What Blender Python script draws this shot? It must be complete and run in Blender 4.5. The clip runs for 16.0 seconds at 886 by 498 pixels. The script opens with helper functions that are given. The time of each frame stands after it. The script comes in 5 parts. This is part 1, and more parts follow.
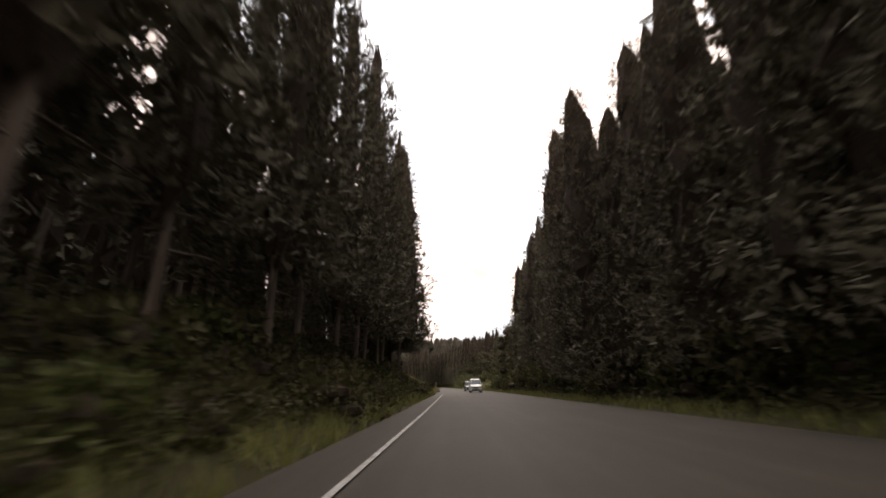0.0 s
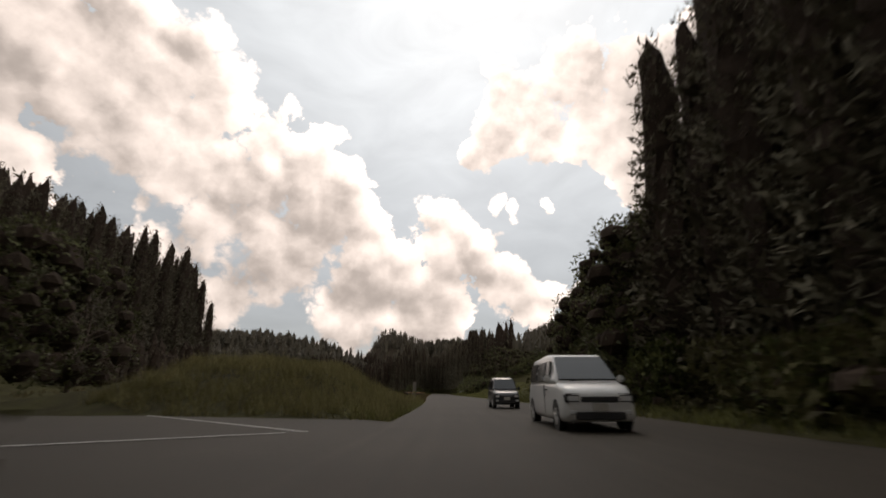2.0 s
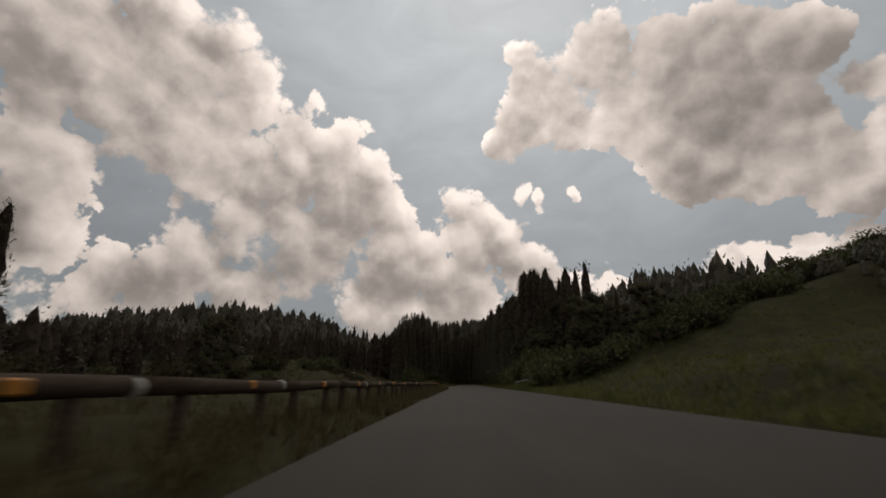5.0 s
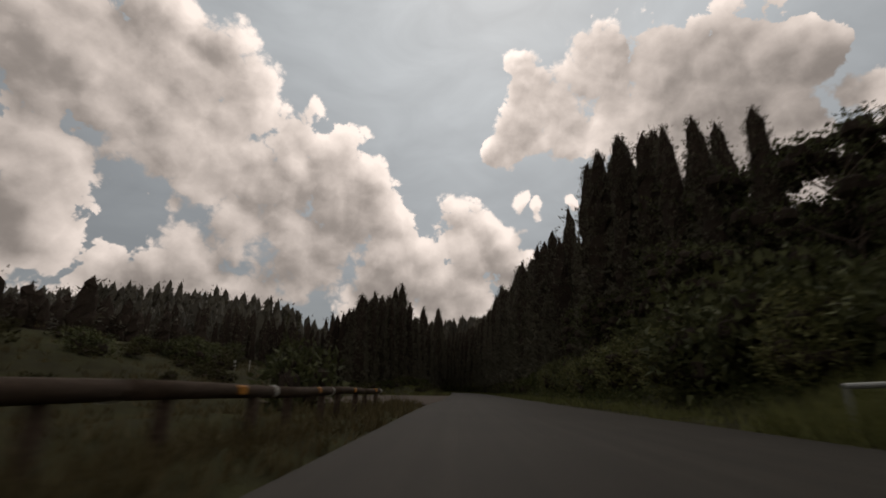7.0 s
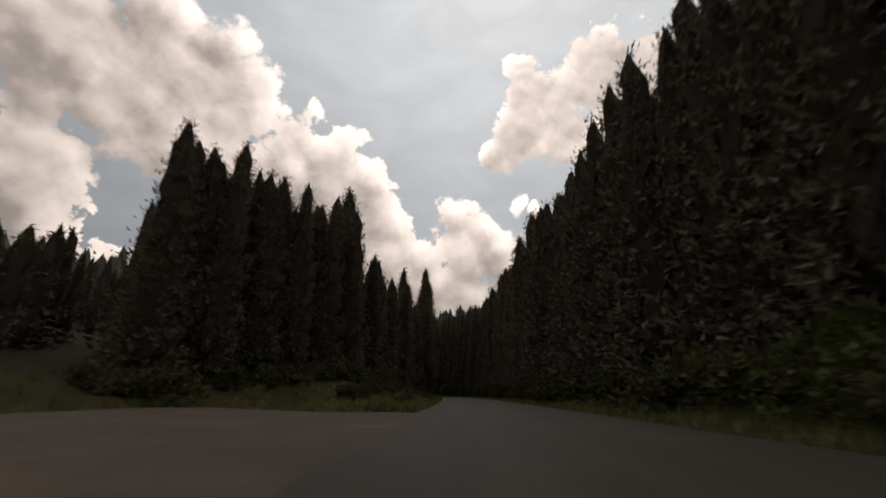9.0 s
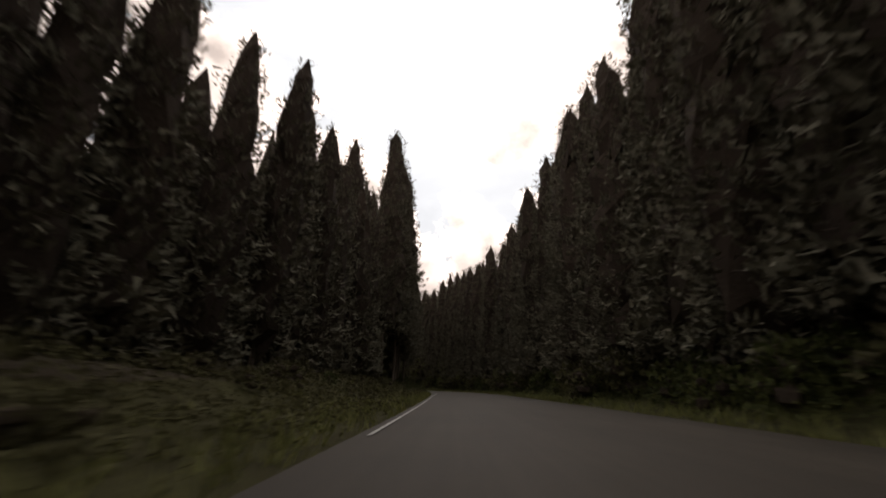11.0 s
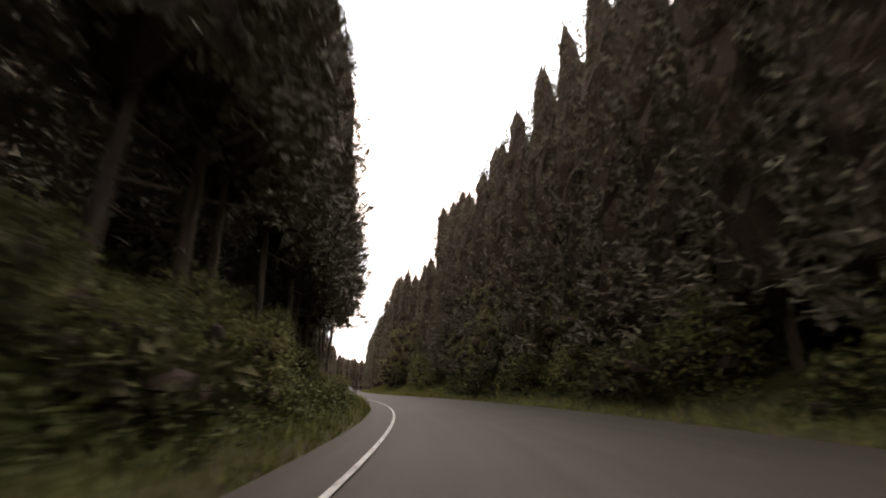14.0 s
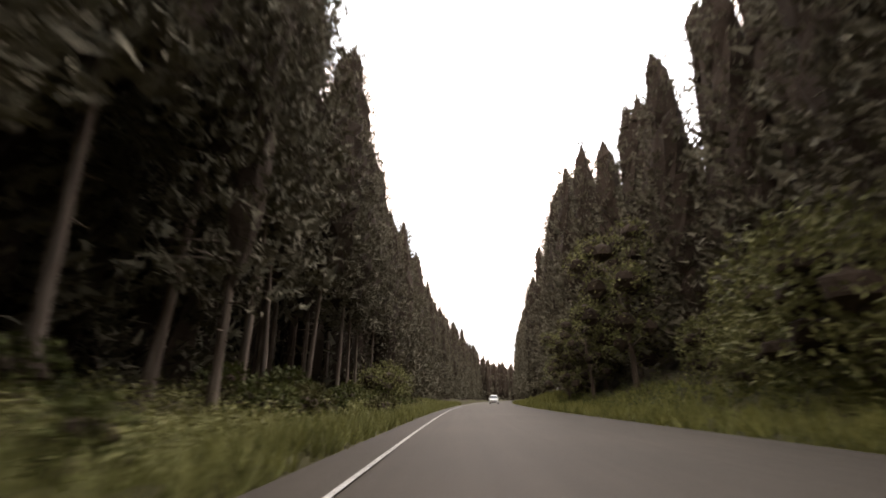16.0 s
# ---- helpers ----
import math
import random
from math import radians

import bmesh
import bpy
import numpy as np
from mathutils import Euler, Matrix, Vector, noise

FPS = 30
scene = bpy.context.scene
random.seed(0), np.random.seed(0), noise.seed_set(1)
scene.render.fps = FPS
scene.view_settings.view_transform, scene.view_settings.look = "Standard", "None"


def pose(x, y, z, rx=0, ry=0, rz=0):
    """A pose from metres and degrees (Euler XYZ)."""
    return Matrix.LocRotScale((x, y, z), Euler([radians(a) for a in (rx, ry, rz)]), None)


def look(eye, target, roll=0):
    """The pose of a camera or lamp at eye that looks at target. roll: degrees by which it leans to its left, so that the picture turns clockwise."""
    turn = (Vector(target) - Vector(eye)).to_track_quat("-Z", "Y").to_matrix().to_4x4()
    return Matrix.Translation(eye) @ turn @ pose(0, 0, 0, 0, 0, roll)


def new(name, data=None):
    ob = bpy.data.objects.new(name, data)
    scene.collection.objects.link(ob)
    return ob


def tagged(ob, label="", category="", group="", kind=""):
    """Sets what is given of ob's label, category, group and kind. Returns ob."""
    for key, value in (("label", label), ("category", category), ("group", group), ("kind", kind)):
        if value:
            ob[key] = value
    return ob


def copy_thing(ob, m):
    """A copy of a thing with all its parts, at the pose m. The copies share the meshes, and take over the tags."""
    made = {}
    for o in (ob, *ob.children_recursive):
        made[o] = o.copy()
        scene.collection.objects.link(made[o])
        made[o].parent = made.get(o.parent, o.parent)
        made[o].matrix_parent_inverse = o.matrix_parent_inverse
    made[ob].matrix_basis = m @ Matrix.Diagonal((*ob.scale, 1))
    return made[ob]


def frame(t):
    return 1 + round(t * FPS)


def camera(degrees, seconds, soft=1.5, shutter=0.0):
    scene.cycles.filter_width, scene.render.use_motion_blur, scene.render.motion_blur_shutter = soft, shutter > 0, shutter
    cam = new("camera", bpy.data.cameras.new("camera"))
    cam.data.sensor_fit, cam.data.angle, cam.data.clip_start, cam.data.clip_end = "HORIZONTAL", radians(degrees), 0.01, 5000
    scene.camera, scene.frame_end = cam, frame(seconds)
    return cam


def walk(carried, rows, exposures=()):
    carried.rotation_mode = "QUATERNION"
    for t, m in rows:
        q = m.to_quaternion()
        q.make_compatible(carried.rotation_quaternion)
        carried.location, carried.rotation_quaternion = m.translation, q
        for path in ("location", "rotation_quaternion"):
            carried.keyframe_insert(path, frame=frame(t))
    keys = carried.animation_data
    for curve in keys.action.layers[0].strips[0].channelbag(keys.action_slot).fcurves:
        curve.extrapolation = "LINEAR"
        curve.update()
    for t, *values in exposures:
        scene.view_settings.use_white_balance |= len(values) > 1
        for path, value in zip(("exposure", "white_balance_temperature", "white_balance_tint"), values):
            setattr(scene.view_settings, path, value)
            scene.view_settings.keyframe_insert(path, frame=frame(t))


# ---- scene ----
# ================= camera and its walk =================
PATH = [  # seconds, x, y, pitch, lean, yaw
    (0.0, 0.00, 0.00, 17.43, -0.37, 4.82), (0.5, -0.78, 13.23, 17.53, -0.40, 5.17),
    (1.0, -1.64, 26.46, 17.63, -0.44, 5.53), (1.5, -2.52, 39.68, 18.09, -0.47, 5.35),
    (2.0, -3.36, 52.91, 18.15, -0.06, 5.16), (2.5, -4.24, 66.14, 18.08, -0.13, 5.71),
    (3.0, -5.30, 79.35, 17.68, -0.29, 6.84), (3.5, -6.62, 92.53, 17.12, -0.04, 7.91),
    (4.0, -8.13, 105.70, 16.92, -0.14, 8.51), (4.5, -9.80, 118.85, 16.96, -0.07, 8.9),
    (5.0, -11.53, 131.99, 17.03, 0.02, 8.6), (5.5, -13.15, 145.15, 17.10, 0.11, 8.3),
    (6.0, -14.66, 158.31, 17.17, 0.20, 7.92), (6.5, -16.09, 171.49, 17.24, 0.30, 7.67),
    (7.0, -17.54, 184.67, 17.89, 0.61, 8.12), (7.5, -19.06, 197.83, 18.06, 0.98, 8.39),
    (8.0, -20.57, 211.00, 18.16, 0.75, 7.89), (8.5, -21.97, 224.18, 17.98, 0.93, 7.43),
    (9.0, -23.34, 237.36, 18.30, 1.00, 7.66), (9.5, -24.74, 250.54, 17.76, 1.02, 7.74),
    (10.0, -26.08, 263.73, 17.35, 0.64, 7.01), (10.5, -27.40, 276.92, 17.2, 0.78, 7.70),
    (11.0, -28.86, 290.09, 17.5, 0.72, 8.31), (11.5, -30.47, 303.25, 17.9, 0.65, 8.91),
    (12.0, -32.21, 316.39, 18.2, 0.59, 9.51), (12.5, -34.08, 329.51, 17.96, 0.50, 9.94),
    (13.0, -36.08, 342.61, 17.81, 0.41, 10.80), (13.5, -38.59, 355.62, 17.46, 0.17, 14.66),
    (14.0, -42.19, 368.37, 17.80, 0.22, 20.66), (14.5, -47.16, 380.65, 18.12, -0.43, 27.36),
    (15.0, -53.50, 392.28, 19.52, -0.54, 33.67), (15.5, -60.89, 403.28, 19.02, 0.00, 37.76),
    (16.0, -68.85, 413.88, 18.96, -0.26, 39.47),
]
EYE = 0.85      # camera height over the road
SPEED = 26.5    # metres a second along the road

cam = camera(90.66, 16.0, soft=1.7, shutter=0.25)
EXPOSURES = [  # seconds, stops, kelvin, tint
    (0.0, 1.65, 7550, 24), (1.0, 1.65, 7550, 24), (1.5, 1.15, 7500, 22), (2.0, 0.45, 7350, 19), (2.6, 0.2, 7200, 18), (3.5, -0.22, 7180, 17), (4.2, -0.34, 7180, 17),
    (7.0, -0.32, 7200, 17.5), (9.0, -0.05, 7300, 19), (9.6, 0.15, 7350, 20), (10.2, 0.46, 7450, 22), (12.4, 1.6, 7450, 21), (13.5, 2.25, 7550, 23),
    (15.0, 2.7, 7550, 23), (16.0, 2.7, 7550, 23)]
walk(cam, [(t, pose(x, y, EYE, 90 + p, -l, w)) for t, x, y, p, l, w in PATH], EXPOSURES)

# ================= sky, sun =================
SUN_YAW, SUN_EL = -4.0, 57.0     # degrees left of +y, degrees up


def direction(yaw, el):
    a, e = radians(yaw), radians(el)
    return Vector((-math.sin(a) * math.cos(e), math.cos(a) * math.cos(e), math.sin(e)))


SUN_DIR = direction(SUN_YAW, SUN_EL)
CLOUD_WEST = [  # yaw, elevation, radius in degrees
    (54.9, 30.7, 9.2), (59.5, 32.6, 6.2), (46.6, 36.4, 5.4), (41.4, 35.5, 5.1), (35.7, 33.2, 5.1), (29.4, 31.6, 4.8),
    (23.5, 27.2, 5.4), (20.4, 23.7, 6.0), (15.8, 19.7, 5.4), (11.9, 16.6, 4.7), (4.1, 18.9, 5.6), (1.1, 17.7, 4.8),
    (-2.5, 14.4, 4.6), (-7.3, 11.1, 4.0), (-13.0, 10.5, 3.7), (-17.9, 9.4, 3.6), (47.0, 28.0, 6.9), (55.2, 23.0, 5.0),
    (36.0, 24.5, 7.8), (26.1, 17.0, 8.9), (34.3, 12.7, 7.6), (41.9, 9.3, 5.7), (16.3, 11.0, 7.9), (7.3, 11.1, 7.3),
    (54.9, 13.5, 3.6), (48.3, 9.1, 4.3), (41.5, 28.7, 6.3), (30.5, 24.8, 7.2), (33.8, 18.8, 6.1), (52.1, 21.0, 3.4),
    (22.7, 20.1, 6.3), (52.5, 12.5, 5.4), (47.5, 11.4, 5.0), (46.0, 32.0, 4.5), (37.6, 22.9, 4.5), (42.5, 11.5, 4.4), (39.5, 14.0, 4.4), (55.0, 17.0, 4.0)]
CLOUD_EAST = [
    (-12.5, 35.5, 5.5), (-4.7, 40.2, 3.0), (-14.1, 39.3, 5.5), (-3.9, 35.7, 3.8), (-2.9, 32.7, 3.4), (-0.1, 30.1, 2.4), (-9.3, 32.9, 5.9),
    (-8.6, 37.5, 4.4), (-15.3, 31.9, 6.2), (-23.0, 35.6, 7.6), (-22.4, 28.7, 6.2), (-30.4, 34.3, 6.7), (-28.1, 26.5, 6.5),
    (-35.7, 32.5, 4.4), (-33.6, 26.8, 5.0), (-29.2, 20.9, 3.3), (-35.1, 21.6, 4.3), (-37.3, 17.8, 3.6), (-40.8, 27.1, 2.9),
    (-40.4, 21.9, 3.9), (-24.4, 22.7, 4.1), (-25.3, 12.9, 3.0), (-28.7, 12.9, 3.1), (-32.6, 12.0, 3.2), (-36.6, 11.6, 3.7),
    (-2.4, 23.8, 1.3), (-4.5, 22.8, 1.0), (-9.6, 22.8, 1.1), (-32.3, 30.0, 4.2), (-30.5, 24.2, 4.2)]


class Nodes:
    """A short way to write node trees."""

    def __init__(self, tree):
        self.tree = tree
        tree.nodes.clear()

    def add(self, kind, **values):
        node = self.tree.nodes.new(kind)
        for key, value in values.items():
            if key in ("operation", "blend_type", "data_type", "noise_dimensions", "sky_type", "distribution", "feature", "interpolation_type"):
                setattr(node, key, value)
        return node

    def put(self, socket, value):
        if isinstance(value, bpy.types.NodeSocket):
            self.tree.links.new(value, socket)
        elif value is not None:
            socket.default_value = value

    def math(self, op, a, b=None, c=None, clamp=False):
        n = self.add("ShaderNodeMath", operation=op)
        n.use_clamp = clamp
        for i, v in enumerate((a, b, c)):
            self.put(n.inputs[i], v)
        return n.outputs[0]

    def vec(self, op, a, b=None, scale=None):
        n = self.add("ShaderNodeVectorMath", operation=op)
        self.put(n.inputs[0], a)
        self.put(n.inputs[1], b)
        if scale is not None:
            self.put(n.inputs["Scale"], scale)
        return n.outputs["Value"] if op in ("DISTANCE", "DOT_PRODUCT", "LENGTH") else n.outputs[0]

    def noise(self, vector, scale, detail=4.0, rough=0.55, warp=0.0):
        n = self.add("ShaderNodeTexNoise")
        self.put(n.inputs["Vector"], vector)
        n.inputs["Scale"].default_value, n.inputs["Detail"].default_value = scale, detail
        n.inputs["Roughness"].default_value, n.inputs["Distortion"].default_value = rough, warp
        return n.outputs["Fac"]

    def billow(self, vector, scale, detail=3.0):
        n = self.add("ShaderNodeTexVoronoi", feature="F1")
        self.put(n.inputs["Vector"], vector)
        n.inputs["Scale"].default_value, n.inputs["Detail"].default_value = scale, detail
        n.inputs["Roughness"].default_value, n.inputs["Lacunarity"].default_value = 0.5, 2.3
        return self.math("SUBTRACT", 1.0, n.outputs["Distance"])

    def step(self, value, lo, hi, to_lo=0.0, to_hi=1.0):
        n = self.add("ShaderNodeMapRange", interpolation_type="SMOOTHSTEP")
        for i, v in enumerate((value, lo, hi, to_lo, to_hi)):
            self.put(n.inputs[i], v)
        return n.outputs[0]

    def mix(self, fac, a, b, blend="MIX"):
        n = self.add("ShaderNodeMix", data_type="RGBA", blend_type=blend)
        self.put(n.inputs[0], fac)
        self.put(n.inputs[6], a)
        self.put(n.inputs[7], b)
        return n.outputs[2]


def build_sky():
    world = bpy.data.worlds.new("sky")
    scene.world = world
    world.use_nodes = True
    k = Nodes(world.node_tree)
    way = k.add("ShaderNodeTexCoord").outputs["Generated"]
    sky = k.add("ShaderNodeTexSky", sky_type="NISHITA")
    sky.sun_disc, sky.sun_elevation, sky.sun_rotation = False, radians(SUN_EL), radians(-SUN_YAW)
    sky.air_density, sky.dust_density, sky.ozone_density = 1.0, 1.2, 1.0

    def heap(p):
        """How deep inside the heaped clouds a direction lies, negative in the clear."""
        bent = k.vec("ADD", p, k.vec("SCALE", k.vec("SUBTRACT", k.noise_colour(p, 9.0, 6.0), (0.5, 0.5, 0.5)), scale=0.10))
        field = None
        for yaw, el, r in CLOUD_WEST + CLOUD_EAST:
            d = k.vec("DISTANCE", bent, tuple(direction(yaw, el)))
            f = k.math("MULTIPLY_ADD", d, -1.0 / radians(r * 1.32), 1.0)
            field = f if field is None else k.math("SMOOTH_MAX", field, f, 0.18)
        height = k.add("ShaderNodeSeparateXYZ")
        k.put(height.inputs[0], bent)
        low = k.math("MULTIPLY_ADD", height.outputs[2], -6.0, 1.0)          # bank of cloud round the horizon
        away = k.vec("DISTANCE", p, tuple(direction(8, 28)))
        behind = k.math("ADD", k.math("MULTIPLY_ADD", k.noise(p, 2.2, 3.0), 3.0, -1.45), k.step(away, 0.75, 1.3, -2.0, 0.25))
        field = k.math("MAXIMUM", k.math("MAXIMUM", field, low), behind)
        body = k.math("MINIMUM", k.math("MULTIPLY_ADD", field, 2.3, -0.29), 1.3)
        curl = k.vec("ADD", p, k.vec("SCALE", k.vec("SUBTRACT", k.noise_colour(p, 24.0, 6.0), (0.5, 0.5, 0.5)), scale=0.034))
        large = k.billow(curl, 6.5, 1.0)
        return body, large, k.math("ADD", body, k.math("MULTIPLY_ADD", large, 0.85, -0.20)), curl

    def toward(p, step):
        return k.vec("NORMALIZE", k.vec("ADD", p, tuple(SUN_DIR * step)))

    body, large, depth, curl = heap(way)
    _, large_near, near, curl_near = heap(toward(way, 0.045))
    _, _, mid, _ = heap(toward(way, 0.13))
    small, small_near = k.billow(curl, 17.0, 3.0), k.billow(curl_near, 17.0, 3.0)
    wispy = k.noise(k.vec("MULTIPLY", way, (1, 1, 1.6)), 26.0, 6.0, 0.62, 0.4)
    soft = k.step(k.noise(way, 3.2, 2.0), 0.42, 0.62, 0.14, 0.50)            # some edges crisp, some frayed
    outline = k.math("ADD", depth, k.math("MULTIPLY_ADD", small, 0.95, -0.52))
    cover = k.step(k.math("ADD", outline, k.math("MULTIPLY_ADD", wispy, 0.5, -0.25)), 0.0, soft)
    shade = k.math("ADD", k.math("MULTIPLY", k.math("MAXIMUM", near, 0.0), 0.75), k.math("MULTIPLY", k.math("MAXIMUM", mid, 0.0), 0.60))
    lit = k.math("POWER", 2.718, k.math("MULTIPLY", shade, -1.0))
    broad = k.noise(way, 5.0, 3.0, 0.5, 0.3)
    tone = k.math("MULTIPLY_ADD", lit, CLOUD_LIT, CLOUD_BASE)
    tone = k.math("ADD", tone, k.math("MULTIPLY", k.math("SUBTRACT", large, large_near), 0.75))
    tone = k.math("ADD", tone, k.math("MULTIPLY", k.math("SUBTRACT", small, small_near), 0.16))
    tone = k.math("ADD", tone, k.math("MULTIPLY_ADD", broad, 0.55, -0.275))
    tone = k.math("ADD", tone, k.math("MULTIPLY_ADD", wispy, 0.12, -0.06))
    tone = k.math("MINIMUM", k.math("SMOOTH_MAX", tone, 0.42, 0.2), 1.4)
    near_sun = k.step(k.vec("DISTANCE", way, tuple(SUN_DIR)), 0.1, 1.5, 1.45, 0.74)
    tone = k.math("MULTIPLY", tone, near_sun)
    thick = k.step(k.vec("DISTANCE", way, tuple(direction(-29, 30))), 0.06, 0.30, 0.70, 1.0)     # the deep heap in the east
    cloud = k.vec("SCALE", CLOUD_TINT, scale=k.math("MULTIPLY", tone, thick))
    haze = k.vec("SCALE", HAZE_TINT, scale=k.step(k.vec("DISTANCE", way, tuple(SUN_DIR)), 0.1, 1.1, 1.95, 0.74))
    wisp = k.noise(k.vec("MULTIPLY", way, (1, 1, 2.2)), 6.0, 5.0, 0.55, 0.6)
    haze = k.vec("SCALE", haze, scale=k.math("MULTIPLY_ADD", wisp, 0.45, 0.80))
    clear = k.mix(0.86, k.vec("SCALE", sky.outputs[0], scale=SKY_GAIN), haze)
    out = k.add("ShaderNodeOutputWorld")
    bg = k.add("ShaderNodeBackground")
    k.put(bg.inputs[0], k.mix(cover, clear, cloud))
    bg.inputs[1].default_value = SKY_LEVEL
    k.put(out.inputs[0], bg.outputs[0])


def noise_colour(self, vector, scale, detail):
    n = self.add("ShaderNodeTexNoise")
    self.put(n.inputs["Vector"], vector)
    n.inputs["Scale"].default_value, n.inputs["Detail"].default_value = scale, detail
    return n.outputs["Color"]


Nodes.noise_colour = noise_colour
CLOUD_TINT = (1.0, 0.958, 0.915)
HAZE_TINT = (0.50, 0.583, 0.625)
SKY_GAIN, SKY_LEVEL = 0.10, 0.70
CLOUD_BASE, CLOUD_LIT = 0.47, 1.22
build_sky()

lamp = bpy.data.lights.new("sun", "SUN")
lamp.energy, lamp.angle, lamp.color = 0.25, radians(14), (1.0, 0.94, 0.85)
new("sun", lamp).matrix_world = look(SUN_DIR * 100, (0, 0, 0))

# ================= materials =================


def surface(name, build):
    m = bpy.data.materials.new(name)
    m.use_nodes = True
    k = Nodes(m.node_tree)
    out = k.add("ShaderNodeOutputMaterial")
    b = k.add("ShaderNodeBsdfPrincipled")
    k.put(out.inputs[0], b.outputs[0])
    build(k, b)
    return m


def bump(k, b, height, strength=0.4, distance=0.02):
    n = k.add("ShaderNodeBump")
    n.inputs["Strength"].default_value, n.inputs["Distance"].default_value = strength, distance
    k.put(n.inputs["Height"], height)
    k.put(b.inputs["Normal"], n.outputs[0])


def place_of(k):
    return k.add("ShaderNodeNewGeometry").outputs["Position"]


def ramp(k, fac, stops):
    n = k.add("ShaderNodeValToRGB")
    el = n.color_ramp.elements
    while len(el) < len(stops):
        el.new(0.5)
    for e, (at, c) in zip(el, stops):
        e.position, e.color = at, (*c, 1)
    k.put(n.inputs[0], fac)
    return n.outputs[0]


def leafy(name, dark, mid, light, scale=1.2, gloss=0.55, sheen=0.25, fine_scale=7.0, grain=0.9, through_leaf=0.12):
    def build(k, b):
        where = place_of(k)
        island = k.add("ShaderNodeNewGeometry").outputs["Random Per Island"]
        own = k.add("ShaderNodeObjectInfo").outputs["Random"]
        f = k.math("ADD", k.math("MULTIPLY", k.noise(where, scale, 3.0), 0.62),
                   k.math("ADD", k.math("MULTIPLY", island, 0.28), k.math("MULTIPLY_ADD", own, 0.2, -0.08)))
        fine = k.noise(where, fine_scale, 3.0, 0.7)
        f = k.math("ADD", f, k.math("MULTIPLY_ADD", fine, grain, -grain / 2))
        k.put(b.inputs["Base Color"], ramp(k, f, [(0.2, dark), (0.5, mid), (0.85, light)]))
        bump(k, b, fine, 0.8, 0.05)
        b.inputs["Roughness"].default_value = gloss
        b.inputs["Specular IOR Level"].default_value = sheen
        glow = k.add("ShaderNodeBsdfTranslucent")                 # daylight coming through the leaves
        k.put(glow.inputs["Color"], b.inputs["Base Color"].links[0].from_socket)
        both = k.add("ShaderNodeMixShader")
        k.put(both.inputs[0], through_leaf)
        k.put(both.inputs[1], b.outputs[0])
        k.put(both.inputs[2], glow.outputs[0])
        k.put(k.tree.nodes["Material Output"].inputs[0], both.outputs[0])
    return surface(name, build)


def plain(name, colour, rough=0.5, metal=0.0, vary=0.15, scale=6.0, coat=0.0):
    def build(k, b):
        n = k.noise(k.add("ShaderNodeTexCoord").outputs["Object"], scale, 5.0)
        k.put(b.inputs["Base Color"], k.mix(n, tuple(c * (1 - vary) for c in colour) + (1,), tuple(min(1, c * (1 + vary)) for c in colour) + (1,)))
        k.put(b.inputs["Roughness"], k.math("MULTIPLY_ADD", n, 0.15, rough - 0.07))
        b.inputs["Metallic"].default_value, b.inputs["Coat Weight"].default_value = metal, coat
    return surface(name, build)


def asphalt_build(k, b):
    where = place_of(k)
    patch = k.noise(where, 0.22, 4.0, 0.6)
    along = k.add("ShaderNodeTexCoord").outputs["UV"]
    streak = k.noise(k.vec("MULTIPLY", along, (2.4, 0.035, 1)), 1.0, 5.0, 0.6)
    grit = k.noise(where, 90.0, 3.0, 0.7)
    f = k.math("ADD", k.math("MULTIPLY", patch, 0.38), k.math("ADD", k.math("MULTIPLY", streak, 0.42), k.math("MULTIPLY", grit, 0.25)))
    k.put(b.inputs["Base Color"], ramp(k, f, [(0.3, (0.020, 0.0156, 0.0105)), (0.52, (0.033, 0.0262, 0.0182)), (0.75, (0.054, 0.044, 0.032))]))
    k.put(b.inputs["Roughness"], k.math("MULTIPLY_ADD", grit, 0.2, 0.62))
    b.inputs["Specular IOR Level"].default_value = 0.22
    bump(k, b, grit, 0.5, 0.006)


def soil_grass_build(k, b):
    where = place_of(k)
    big = k.noise(where, 0.06, 4.0, 0.6)
    mid = k.noise(where, 0.7, 5.0, 0.6)
    fine = k.noise(where, 14.0, 4.0, 0.7)
    f = k.math("ADD", k.math("MULTIPLY", big, 0.35), k.math("ADD", k.math("MULTIPLY", mid, 0.4), k.math("MULTIPLY", fine, 0.25)))
    k.put(b.inputs["Base Color"], ramp(k, f, [(0.28, (0.022, 0.018, 0.011)), (0.45, (0.040, 0.036, 0.016)), (0.6, (0.062, 0.060, 0.024)), (0.8, (0.095, 0.086, 0.040))]))
    b.inputs["Roughness"].default_value = 0.95
    b.inputs["Specular IOR Level"].default_value = 0.1
    bump(k, b, k.math("ADD", mid, fine), 0.8, 0.12)


def gravel_build(k, b):
    where = place_of(k)
    big, fine = k.noise(where, 0.4, 4.0, 0.6), k.noise(where, 30.0, 4.0, 0.7)
    f = k.math("ADD", k.math("MULTIPLY", big, 0.6), k.math("MULTIPLY", fine, 0.4))
    k.put(b.inputs["Base Color"], ramp(k, f, [(0.3, (0.042, 0.028, 0.018)), (0.55, (0.078, 0.053, 0.034)), (0.8, (0.14, 0.10, 0.068))]))
    b.inputs["Roughness"].default_value = 0.95
    bump(k, b, fine, 0.6, 0.02)


def paint_build(k, b):
    where = place_of(k)
    worn = k.step(k.noise(where, 9.0, 6.0, 0.7), 0.44, 0.62)
    k.put(b.inputs["Base Color"], k.mix(worn, (0.46, 0.45, 0.42, 1), (0.11, 0.10, 0.09, 1)))
    b.inputs["Roughness"].default_value = 0.7


